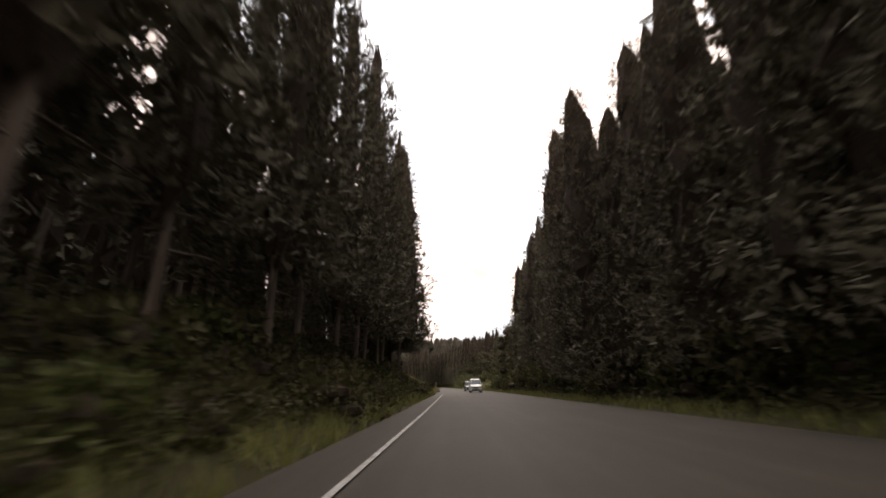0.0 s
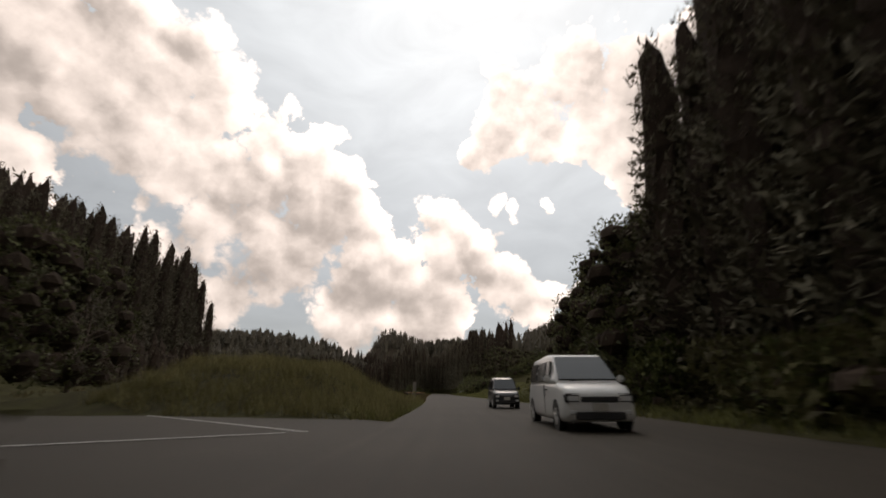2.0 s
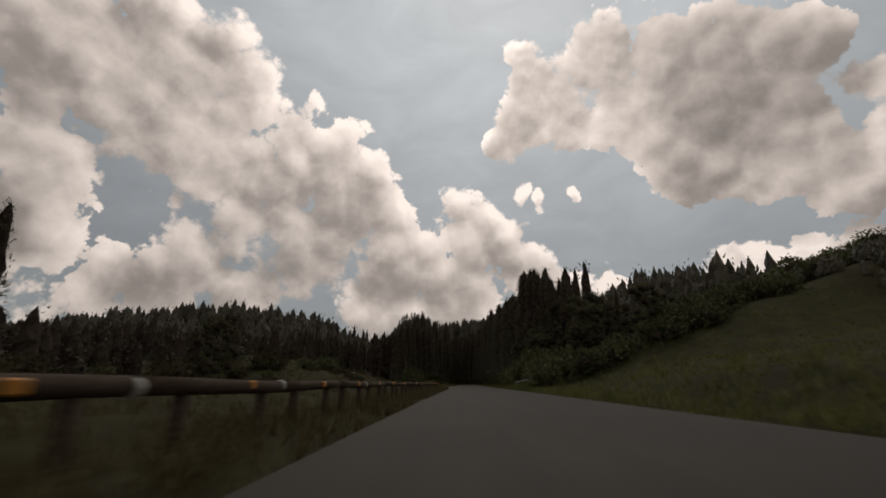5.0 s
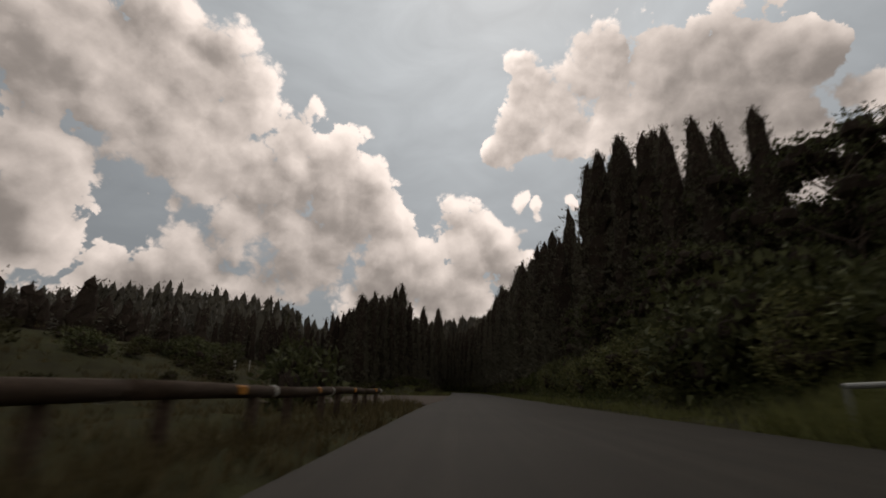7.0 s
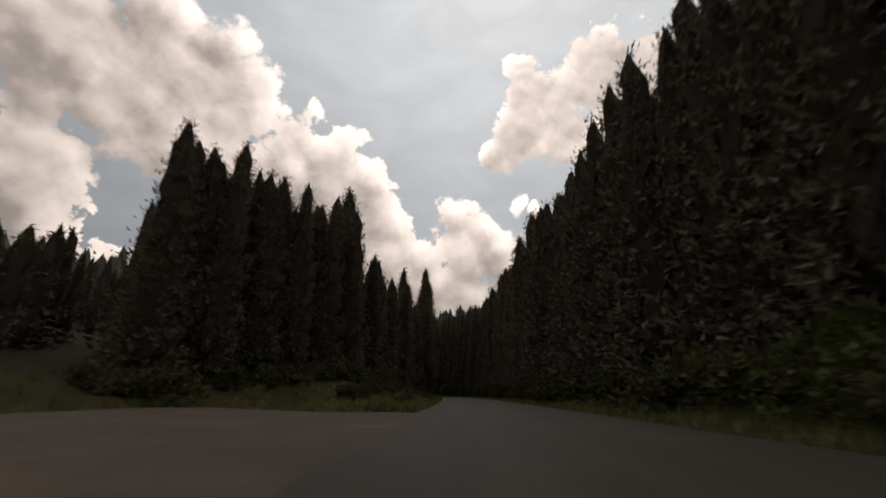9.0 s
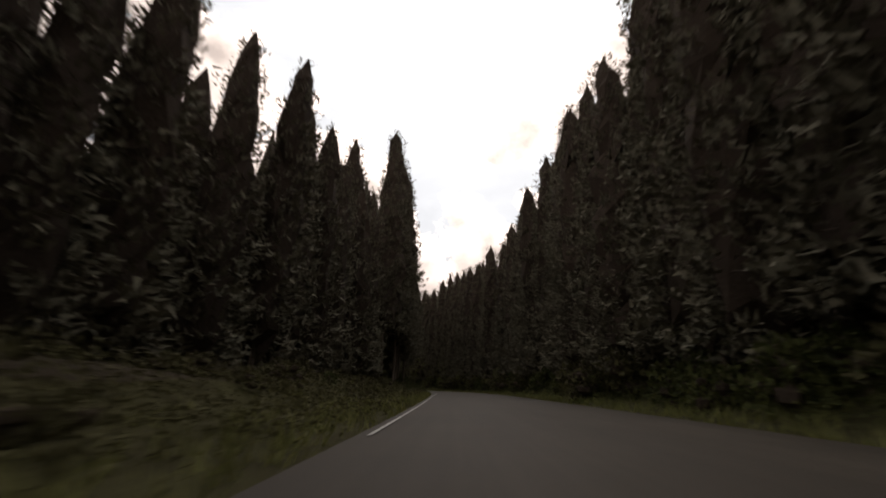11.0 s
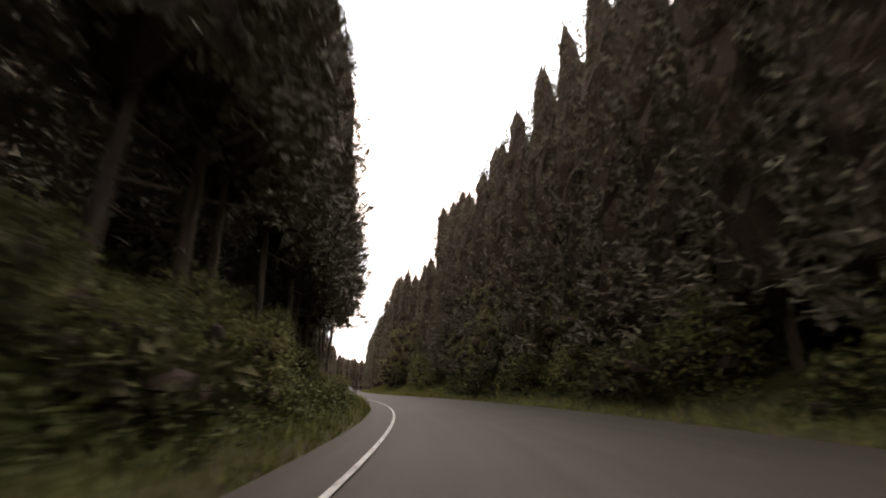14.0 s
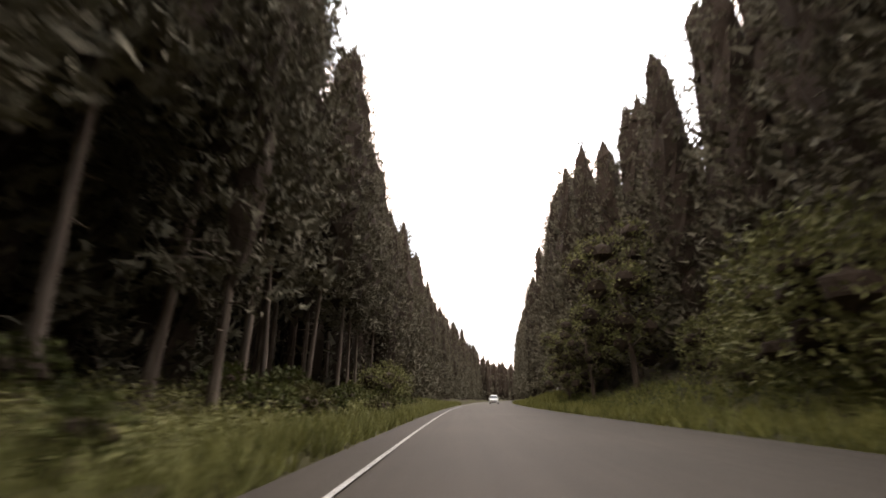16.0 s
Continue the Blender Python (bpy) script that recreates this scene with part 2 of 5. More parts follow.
def bark_build(k, b):
    at = k.add("ShaderNodeTexCoord").outputs["Object"]
    f = k.noise(k.vec("MULTIPLY", at, (6, 6, 0.5)), 1.5, 6.0, 0.6)
    k.put(b.inputs["Base Color"], ramp(k, f, [(0.3, (0.055, 0.038, 0.028)), (0.5, (0.13, 0.095, 0.072)), (0.72, (0.25, 0.20, 0.16))]))
    b.inputs["Roughness"].default_value = 0.9
    bump(k, b, f, 0.9, 0.05)


def wood_build(k, b):
    at = k.add("ShaderNodeTexCoord").outputs["Object"]
    f = k.noise(k.vec("MULTIPLY", at, (0.7, 9, 9)), 2.0, 6.0, 0.6)
    k.put(b.inputs["Base Color"], ramp(k, f, [(0.3, (0.030, 0.019, 0.013)), (0.55, (0.072, 0.048, 0.033)), (0.8, (0.14, 0.10, 0.075))]))
    b.inputs["Roughness"].default_value = 0.9
    b.inputs["Specular IOR Level"].default_value = 0.15
    bump(k, b, f, 0.6, 0.02)


# brown litter, its colour lowered to suggest the shade under the trees
def shaded_litter_build(k, b):
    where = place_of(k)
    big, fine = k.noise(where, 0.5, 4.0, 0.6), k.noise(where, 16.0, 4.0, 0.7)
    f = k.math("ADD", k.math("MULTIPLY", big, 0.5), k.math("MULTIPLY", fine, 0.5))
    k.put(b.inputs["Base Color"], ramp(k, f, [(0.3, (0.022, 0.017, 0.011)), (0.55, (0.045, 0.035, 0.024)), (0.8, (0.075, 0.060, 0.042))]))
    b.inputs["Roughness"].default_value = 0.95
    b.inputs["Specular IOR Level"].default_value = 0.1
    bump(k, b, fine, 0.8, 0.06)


M = {
    "litter": surface("wood_floor_litter", shaded_litter_build),
    "asphalt": surface("asphalt", asphalt_build),
    "ground": surface("soil_and_grass", soil_grass_build),
    "gravel": surface("gravel", gravel_build),
    "paint": surface("road_paint", paint_build),
    "bark": surface("bark", bark_build),
    "wood": surface("weathered_wood", wood_build),
    "cedar": leafy("cedar_needles", (0.104, 0.093, 0.066), (0.133, 0.121, 0.086), (0.162, 0.149, 0.103), 0.6, 0.85, 0.08, grain=0.6, through_leaf=0.0),
    "far": leafy("far_conifers", (0.066, 0.057, 0.041), (0.098, 0.086, 0.060), (0.135, 0.118, 0.080), 0.05),
    # brown inner twigs, coloured darker to stand in for shade inside the foliage
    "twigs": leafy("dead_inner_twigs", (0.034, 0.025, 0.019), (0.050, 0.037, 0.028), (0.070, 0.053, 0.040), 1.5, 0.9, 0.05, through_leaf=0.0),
    "broad": leafy("broad_leaves", (0.046, 0.050, 0.024), (0.100, 0.105, 0.046), (0.17, 0.172, 0.072), 0.8, 0.7, 0.15),
    "shrub": leafy("shrub_leaves", (0.030, 0.035, 0.013), (0.070, 0.080, 0.025), (0.135, 0.140, 0.047), 1.0, 0.7, 0.14),
    "vine": leafy("vine_leaves", (0.078, 0.080, 0.032), (0.172, 0.170, 0.068), (0.29, 0.28, 0.12), 1.0, 0.7, 0.14),
    "bracken": leafy("dry_undergrowth", (0.035, 0.030, 0.016), (0.070, 0.064, 0.028), (0.12, 0.115, 0.05), 1.0, 0.8, 0.12),
    "grass": leafy("grass_blades", (0.086, 0.088, 0.032), (0.178, 0.180, 0.062), (0.29, 0.285, 0.10), 0.5, 0.7, 0.2),
    # yellow-green grass with daylight on the verge put into a lighter colour
    "bright": leafy("yellow_green_grass", (0.11, 0.112, 0.034), (0.24, 0.238, 0.074), (0.36, 0.345, 0.13), 0.5, 0.75, 0.15),
    "bank": leafy("olive_bank_grass", (0.095, 0.084, 0.036), (0.205, 0.182, 0.078), (0.31, 0.275, 0.13), 0.5, 0.75, 0.15),
    "field": leafy("field_grass_blades", (0.056, 0.042, 0.020), (0.108, 0.082, 0.038), (0.18, 0.145, 0.070), 0.5, 0.75, 0.15),
    "straw": leafy("dry_straw", (0.10, 0.085, 0.045), (0.17, 0.145, 0.075), (0.26, 0.22, 0.12), 1.0, 0.8, 0.1),
    "white": plain("white_car_paint", (0.72, 0.72, 0.70), 0.3, 0, 0.03, 2, 0.6),
    "dark": plain("dark_car_paint", (0.018, 0.020, 0.024), 0.3, 0, 0.2, 2, 0.7),
    "glass": plain("car_glass", (0.012, 0.015, 0.017), 0.08, 0, 0.1),
    "rubber": plain("tyre_rubber", (0.02, 0.02, 0.02), 0.85),
    "rim": plain("alloy_rim", (0.5, 0.5, 0.5), 0.35, 0.9),
    "trim": plain("black_trim", (0.025, 0.025, 0.025), 0.6),
    "lampglass": plain("headlamp_glass", (0.65, 0.66, 0.66), 0.12, 0, 0.05, 4, 0.5),
    "orange": plain("orange_reflector", (0.55, 0.22, 0.03), 0.45),
    "steel": plain("galvanised_steel", (0.30, 0.30, 0.28), 0.6, 0.4),
    "board": plain("weathered_grey_board", (0.21, 0.19, 0.17), 0.8, 0, 0.3, 12),
    "yellow": plain("faded_yellow_paint", (0.30, 0.25, 0.07), 0.7, 0, 0.3, 20),
    "post": plain("pale_post", (0.45, 0.43, 0.38), 0.7),
}

# ================= the road's line and the lie of the land =================
_t = np.arange(0, 16.001, 0.1)
_yaw = np.interp(_t, [r[0] for r in PATH], [r[5] - 1.62 for r in PATH])
S_KNOT = np.concatenate([[-4000, -60], _t * SPEED, [450, 480, 520, 600, 700, 4500]])
Y_KNOT = np.concatenate([[3.2, 3.2], _yaw, [36.5, 34.0, 32.0, 31.0, 16.0, 16.0]])
S_LINE = np.arange(-3200, 3800.1, 0.5)
_h = np.radians(np.interp(S_LINE, S_KNOT, Y_KNOT))
_x = np.concatenate([[0], np.cumsum(-np.sin(_h[:-1]) * 0.5)])
_y = np.concatenate([[0], np.cumsum(np.cos(_h[:-1]) * 0.5)])
_x -= np.interp(0, S_LINE, _x)
_y -= np.interp(0, S_LINE, _y)
N0 = (math.cos(radians(12)), math.sin(radians(12)))


def line(s, u):
    """World x, y of the place s metres along the road and u metres to the right of the driven line."""
    s, u = np.asarray(s, float), np.asarray(u, float)
    h = np.interp(s, S_LINE, _h)
    c = np.clip(u, -50, 50)
    return (np.interp(s, S_LINE, _x) + np.cos(h) * c + N0[0] * (u - c),
            np.interp(s, S_LINE, _y) + np.sin(h) * c + N0[1] * (u - c))


def heading(s):
    return float(np.degrees(np.interp(s, S_LINE, _h)))


LEFT_EDGE, RIGHT_EDGE = -1.95, 6.8


def ease(x, a, b):
    q = np.clip((np.asarray(x, float) - a) / (b - a), 0, 1)
    return q * q * (3 - 2 * q)


def between(x, a, b, soft):
    return ease(x, a - soft, a + soft) * (1 - ease(x, b - soft, b + soft))


def land(s, u):
    """Height of the ground."""
    s, u = np.broadcast_arrays(np.asarray(s, float), np.asarray(u, float))
    left, right = np.maximum(0, LEFT_EDGE - u), np.maximum(0, u - RIGHT_EDGE)
    z = np.full(s.shape, -0.10)
    z = z + 0.14 * ease(left, 0.05, 0.8) + 0.14 * ease(right, 0.05, 0.8)
    # left: forest bank, junction, grass bank, low fields, lay-by, forest bank again
    z = z + (1 - ease(s, 42, 56)) * (2.6 * ease(left, 1.2, 7) + 0.10 * np.maximum(0, np.minimum(left, 60) - 7))
    z = z + between(s, 74, 90, 7) * 2.3 * ease(left, 0.8, 6.0) * (1 - ease(left, 10, 20))
    z = z + between(s, 100, 200, 7) * (-0.9 * ease(left, 1.8, 5) + 0.9 * ease(left, 6, 14) + 1.3 * ease(left, 12, 46))
    z = z + between(s, 268, 396, 9) * ((1.3 + 1.2 * ease(s, 342, 364)) * ease(left, 1.0, 6.5) + 0.12 * np.maximum(0, np.minimum(left, 60) - 7))
    z = z + ease(s, 385, 410) * 0.5 * ease(left, 1.0, 6)
    z = z + between(s, 212, 262, 9) * 0.19 * np.maximum(0, np.minimum(left, 40) - 10)
    # left ridge beyond the fields, with the hill behind
    z = z + between(s, 70, 192, 12) * 21 * ease(left, 50, 95)
    z = z + 41 * np.exp(-(((s - 478) / 125) ** 2 + ((u + 122) / np.where(u > -122, 105, 130)) ** 2)) * ease(left, 15, 72)
    # right: forest bank, meadow, wooded hillside
    z = z + (1 - ease(s, 88, 102)) * (1.6 * ease(right, 1.5, 6) + 0.22 * np.maximum(0, np.minimum(right, 60) - 6))
    z = z + between(s, 95, 176, 8) * (0.5 * ease(right, 0.6, 5) + 0.155 * np.maximum(0, np.minimum(right, 50) - 2))
    z = z + ease(s, 168, 192) * (1.6 * ease(right, 1.0, 6) + 0.34 * np.maximum(0, np.minimum(right, 68) - 5))
    # far hills
    z = z + between(s, 290, 640, 30) * (10 + 9 * ease(s, 430, 520)) * ease(right, 30, 75) * (1 - ease(right, 110, 200))
    z = z + 78 * np.exp(-(((s - 860) / 110) ** 2 + ((u - 60) / 140) ** 2)) * ease(np.abs(u), 8, 80)
    z = z + 30 * ease(np.abs(u), 260, 700)
    return z


def paved(s, u):
    """1 where the side road or the lay-by lies."""
    a = s - 0.30 * (LEFT_EDGE + 0.25 - u)
    c = s - 0.10 * (LEFT_EDGE + 0.25 - u)
    side = between(a, 56, 67.5, 0.9) * ease(u, -41, -39)
    bay = between(c, 214, 258.5, 0.9) * ease(u, -14.4, -13.4)
    return np.maximum(side, bay) * (u < 0)


def ground_z(s, u):
    wob = 0.0
    for i, (a, b, c) in enumerate(((0.13, 0.0, 0.5), (0.45, 2.0, 0.22), (1.3, 4.0, 0.09))):
        wob = wob + c * np.sin(s * a + b + 1.3 * np.sin(u * a * 1.7 + i)) * np.sin(u * a * 1.31 + b * 2 + 1.1 * np.sin(s * a * 0.8))
    out = np.maximum(np.maximum(LEFT_EDGE - u, u - RIGHT_EDGE), 0)
    q = paved(s, u)
    return (land(s, u) + wob * ease(out, 0.6, 5.0)) * (1 - q) - 0.10 * q


def mesh_np(name, verts, faces, materials, smooth=False, index=None):
    me = bpy.data.meshes.new(name)
    me.from_pydata([tuple(v) for v in np.asarray(verts, float).tolist()], [], [tuple(f) for f in (faces.tolist() if isinstance(faces, np.ndarray) else faces)])
    for m in materials:
        me.materials.append(M[m])
    if smooth:
        me.polygons.foreach_set("use_smooth", [True] * len(me.polygons))
    if index is not None:
        me.polygons.foreach_set("material_index", index)
    me.update()
    return me


def part(name, data, material, parent, label="", smooth=False):
    """A bmesh or a mesh as one object under a thing or a part."""
    if isinstance(data, bmesh.types.BMesh):
        me = bpy.data.meshes.new(name)
        data.to_mesh(me)
        data.free()
        if smooth:
            me.polygons.foreach_set("use_smooth", [True] * len(me.polygons))
        data = me
    if material:
        data.materials.clear()
        data.materials.append(M[material])
    ob = new(name, data)
    ob.parent = parent
    if label:
        ob["label"] = label
    return ob


def lattice(name, ss, us, height, material, smooth=True):
    s, u = np.meshgrid(ss, us, indexing="ij")
    x, y = line(s, u)
    v = np.stack([x, y, height(s, u)], -1).reshape(-1, 3)
    n, m = len(ss), len(us)
    i = (np.arange(n - 1)[:, None] * m + np.arange(m - 1)).reshape(-1)
    me = mesh_np(name, v, np.stack([i, i + 1, i + m + 1, i + m], -1), [material], smooth)
    where = np.stack([u, s], -1).reshape(-1, 2)
    corner = np.zeros(len(me.loops), dtype=int)
    me.loops.foreach_get("vertex_index", corner)
    me.uv_layers.new(name="along").data.foreach_set("uv", where[corner].reshape(-1).tolist())
    return me


US = np.concatenate([[-3000, -1800, -1100, -700, -480, -360], np.arange(-280, -60, 12), np.arange(-60, -24, 4), np.arange(-24, -9, 1.5),
                     np.arange(-9, -2.2, 0.5), [LEFT_EDGE - 0.1, LEFT_EDGE + 0.3, 1, 4, RIGHT_EDGE - 0.3, RIGHT_EDGE + 0.1], np.arange(7.3, 14, 0.5),
                     np.arange(14, 30, 1.5), np.arange(30, 70, 4), np.arange(72, 300, 12), [320, 400, 520, 800, 1300, 2000, 3000]])
SS = np.concatenate([[-3000, -1800, -900, -400, -200, -120, -80, -50], np.arange(-40, 500, 2.0), np.arange(500, 1000, 14), [1020, 1100, 1400, 2000, 2800, 3600]])
ground_mesh = lattice("ground", SS, US, ground_z, "ground")
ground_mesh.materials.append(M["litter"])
# faces under the woods get the litter that is darkened for tree shade
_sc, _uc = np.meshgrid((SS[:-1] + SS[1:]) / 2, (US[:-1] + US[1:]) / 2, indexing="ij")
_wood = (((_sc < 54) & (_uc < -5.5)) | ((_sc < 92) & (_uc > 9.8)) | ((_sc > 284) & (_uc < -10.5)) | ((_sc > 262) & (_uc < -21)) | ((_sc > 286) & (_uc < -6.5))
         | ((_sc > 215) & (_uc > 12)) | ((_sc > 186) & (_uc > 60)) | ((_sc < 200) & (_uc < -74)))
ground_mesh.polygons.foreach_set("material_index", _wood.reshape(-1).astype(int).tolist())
tagged(new("ground", ground_mesh), "rough grass and soil ground with banks and hills", "ground", kind="structure")

SR = np.concatenate([[-200, -100, -60], np.arange(-40, 820, 2.0)])
def road_height(s, u):
    edge = np.minimum(u - LEFT_EDGE, RIGHT_EDGE - u)
    return np.where(edge < 0.01, -0.12, 0.0) + 0.012 * np.sin(u * 1.3) * (edge > 0.01)
tagged(new("road", lattice("road", SR, [LEFT_EDGE, LEFT_EDGE + 0.02, -0.5, 1, 2.4, 3.8, 5.2, RIGHT_EDGE - 0.02, RIGHT_EDGE], road_height, "asphalt", False)),
       "worn grey-brown asphalt two-lane country road", "road", kind="structure")


def stripe(name, s0, s1, u0, u1, label, out=0.0):
    """A line along the road; it starts out metres further out and comes in over its first 58 metres."""
    ss = np.arange(s0, s1 + 0.1, 1.5)
    s, u = np.meshgrid(ss, [u0, u1], indexing="ij")
    u = u - out * (1 - ease(s, s0 + 34, s0 + 58))
    x, y = line(s, u)
    i = np.arange(len(ss) - 1) * 2
    v = np.stack([x, y, 0.018 + 0 * x], -1).reshape(-1, 3)
    tagged(new(name, mesh_np(name, v, np.stack([i, i + 1, i + 3, i + 2], -1), ["paint"])), label, "road marking", kind="structure")


stripe("edge_line", -60, 47, -1.075, -1.0, "worn white edge line painted on the asphalt")
stripe("edge_line", 300, 640, -1.08, -1.0, "worn white edge line painted on the asphalt", 0.62)

# side road and lay-by on the left
def patch(name, s0, s1, u0, u1, material, label, category, skew=0.0, wave=0.0):
    ss, us = np.linspace(0, 1, 40), np.linspace(u0, u1, 40)
    q, u = np.meshgrid(ss, us, indexing="ij")
    s = s0 + (s1 - s0) * q + skew * (u1 - u) + wave * (q * 2 - 1) * np.sin(u * 1.1 + 2 * np.sin(u * 0.37))
    z = np.where(u > u1 - 0.01, -0.04, 0.03)
    u = u + wave * 0.5 * (0.5 + 0.5 * np.sin(s * 0.45 + 1.5 * np.sin(s * 0.21))) * ease(u, u1 - 2, u1)
    x, y = line(s, u)
    i = (np.arange(39)[:, None] * 40 + np.arange(39)).reshape(-1)
    v = np.stack([x, y, z], -1).reshape(-1, 3)
    return tagged(new(name, mesh_np(name, v, np.stack([i, i + 40, i + 41, i + 1], -1), [material], True)), label, category, kind="structure")


patch("side_road", 56, 67.5, -40, LEFT_EDGE + 0.25, "asphalt", "grey asphalt side road meeting the main road", "road", 0.30)
patch("lay_by", 214, 258.5, -14, LEFT_EDGE + 0.25, "gravel", "bare brown gravel lay-by beside the road", "lay-by", 0.1, 0.8)


def paint_strip(name, a, b, width, label):
    """A straight painted line between two places on the road."""
    n = 14
    s = np.linspace(a[0], b[0], n)
    u = np.linspace(a[1], b[1], n)
    x, y = line(s, u)
    d = np.array([x[-1] - x[0], y[-1] - y[0]])
    d = np.array([-d[1], d[0]]) / np.linalg.norm(d) * width / 2
    z = 0.045 + 0 * s
    v = np.concatenate([np.stack([x + d[0], y + d[1], z], -1), np.stack([x - d[0], y - d[1], z], -1)])
    i = np.arange(n - 1)
    tagged(new(name, mesh_np(name, v, np.stack([i, i + 1, i + n + 1, i + n], -1), ["paint"])), label, "road marking", kind="structure")


paint_strip("junction_line", (63.0, -3.6), (58.2, -10.5), 0.16, "white line painted across the side road's mouth")
paint_strip("border_line", (63.2, -3.2), (70.5, -11.5), 0.14, "worn white line along the side road's edge")

# ================= plants =================
RNG = np.random.default_rng(7)


def unit(v):
    return v / np.maximum(np.linalg.norm(v, axis=-1, keepdims=True), 1e-9)


def diamonds(base, way, side, length, width):
    """Two-triangle blades: base point, direction, side direction, per row."""
    mid = base + way * (length * 0.45)[:, None]
    tip = base + way * length[:, None]
    return np.stack([base, mid + side * width[:, None] / 2, tip, mid - side * width[:, None] / 2], 1).reshape(-1, 3)


def blades_of(base, way, side, length, width):
    """One-triangle sprays: two corners at the base, a pointed tip."""
    half = side * width[:, None] / 2
    return np.stack([base + half, base + way * length[:, None], base - half], 1).reshape(-1, 3)


def quads(n):
    return np.arange(4 * n).reshape(n, 4)


def ring_faces(rings, seg, first=0):
    return [(first + i * seg + j, first + i * seg + (j + 1) % seg, first + (i + 1) * seg + (j + 1) % seg, first + (i + 1) * seg + j)
            for i in range(rings) for j in range(seg)]


def tapered(points, radii, seg=7):
    """A round tube through points that climb."""
    v = [(p[0] + r * math.cos(2 * math.pi * j / seg), p[1] + r * math.sin(2 * math.pi * j / seg), p[2]) for p, r in zip(points, radii) for j in range(seg)]
    return v, ring_faces(len(points) - 1, seg)


def add_limb(v, f, a, b, w0, w1):
    """A three-sided limb from a to b."""
    d = Vector(b) - Vector(a)
    p = d.orthogonal().normalized()
    q = d.cross(p).normalized()
    i = len(v)
    for c, w in ((a, w0), (b, w1)):
        for k in range(3):
            t = 2 * math.pi * k / 3
            v.append(tuple(Vector(c) + p * (w * math.cos(t)) + q * (w * math.sin(t))))
    f += [(i, i + 1, i + 4, i + 3), (i + 1, i + 2, i + 5, i + 4), (i + 2, i, i + 3, i + 5)]


def cedar_parts(seed, height, crown_from, wide, clumps, per, size, limbs=14, seg=10, rings=14, core=0.62, rag=0.2):
    """Vertices and faces of a cedar's trunk and of its crown of sprays."""
    rng = np.random.default_rng(seed)
    lo = height * crown_from
    ph = rng.uniform(0, 6, 4)

    def radius(h, a):
        r = wide * np.minimum(1.0, 0.55 + 2.5 * h + (crown_from < 0.2) * 0.35) * np.power(np.maximum(1 - h, 0), 0.47) + 0.006 * height
        return r * (1 + 0.13 * np.sin(3 * a + 9 * h + ph[0]) + 0.12 * np.sin(5 * a - 19 * h + ph[1]) + 0.09 * np.sin(37 * h + 2 * a + ph[2]))

    h = np.clip(1 - np.power(rng.uniform(0.0, 1.0, clumps), 0.66) + rng.uniform(0, 0.01, clumps), 0, 0.995)
    a = rng.uniform(0, 2 * np.pi, clumps)
    r = radius(h, a) * rng.uniform(0.58, 0.99, clumps)
    centre = np.stack([r * np.cos(a), r * np.sin(a), lo + (height - lo) * h], -1)
    out = np.stack([np.cos(a), np.sin(a), np.zeros(clumps)], -1)
    n = clumps * per
    hh = np.repeat(h, per)
    base = np.repeat(centre, per, 0) + rng.normal(0, size * 0.33, (n, 3))
    way = unit(np.repeat(out, per, 0) * 0.7 + rng.normal(0, 0.5, (n, 3)) + np.array([0, 0, 0.25]) + hh[:, None] * np.array([0, 0, 0.9]))
    side = unit(np.cross(way, rng.normal(0, 1, (n, 3))))
    length = size * rng.uniform(0.6, 1.3, n) * (0.6 + 0.4 * (1 - hh))
    v = blades_of(base - way * (length * 0.4)[:, None], way, side, length, length * rng.uniform(0.26, 0.48, n))
    # closed inner core; most callers give it a material darkened as inner shade
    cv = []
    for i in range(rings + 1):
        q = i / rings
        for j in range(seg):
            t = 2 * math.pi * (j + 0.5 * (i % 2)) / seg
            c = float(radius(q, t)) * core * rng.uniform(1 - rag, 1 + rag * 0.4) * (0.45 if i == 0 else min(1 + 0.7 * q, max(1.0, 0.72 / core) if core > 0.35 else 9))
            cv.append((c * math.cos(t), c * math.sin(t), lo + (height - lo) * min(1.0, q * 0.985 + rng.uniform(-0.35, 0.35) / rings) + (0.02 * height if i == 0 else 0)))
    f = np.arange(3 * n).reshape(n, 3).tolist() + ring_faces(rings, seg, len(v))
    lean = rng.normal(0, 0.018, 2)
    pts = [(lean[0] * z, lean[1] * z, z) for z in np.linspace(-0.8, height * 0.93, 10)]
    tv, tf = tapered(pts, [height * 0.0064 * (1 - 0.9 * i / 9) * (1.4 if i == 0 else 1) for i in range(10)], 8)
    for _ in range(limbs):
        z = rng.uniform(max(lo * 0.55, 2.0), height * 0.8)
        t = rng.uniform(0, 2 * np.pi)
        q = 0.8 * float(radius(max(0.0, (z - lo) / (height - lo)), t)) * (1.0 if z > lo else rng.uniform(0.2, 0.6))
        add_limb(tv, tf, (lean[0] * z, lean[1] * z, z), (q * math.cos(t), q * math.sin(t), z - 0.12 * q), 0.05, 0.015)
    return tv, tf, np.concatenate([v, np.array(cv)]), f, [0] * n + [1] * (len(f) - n)


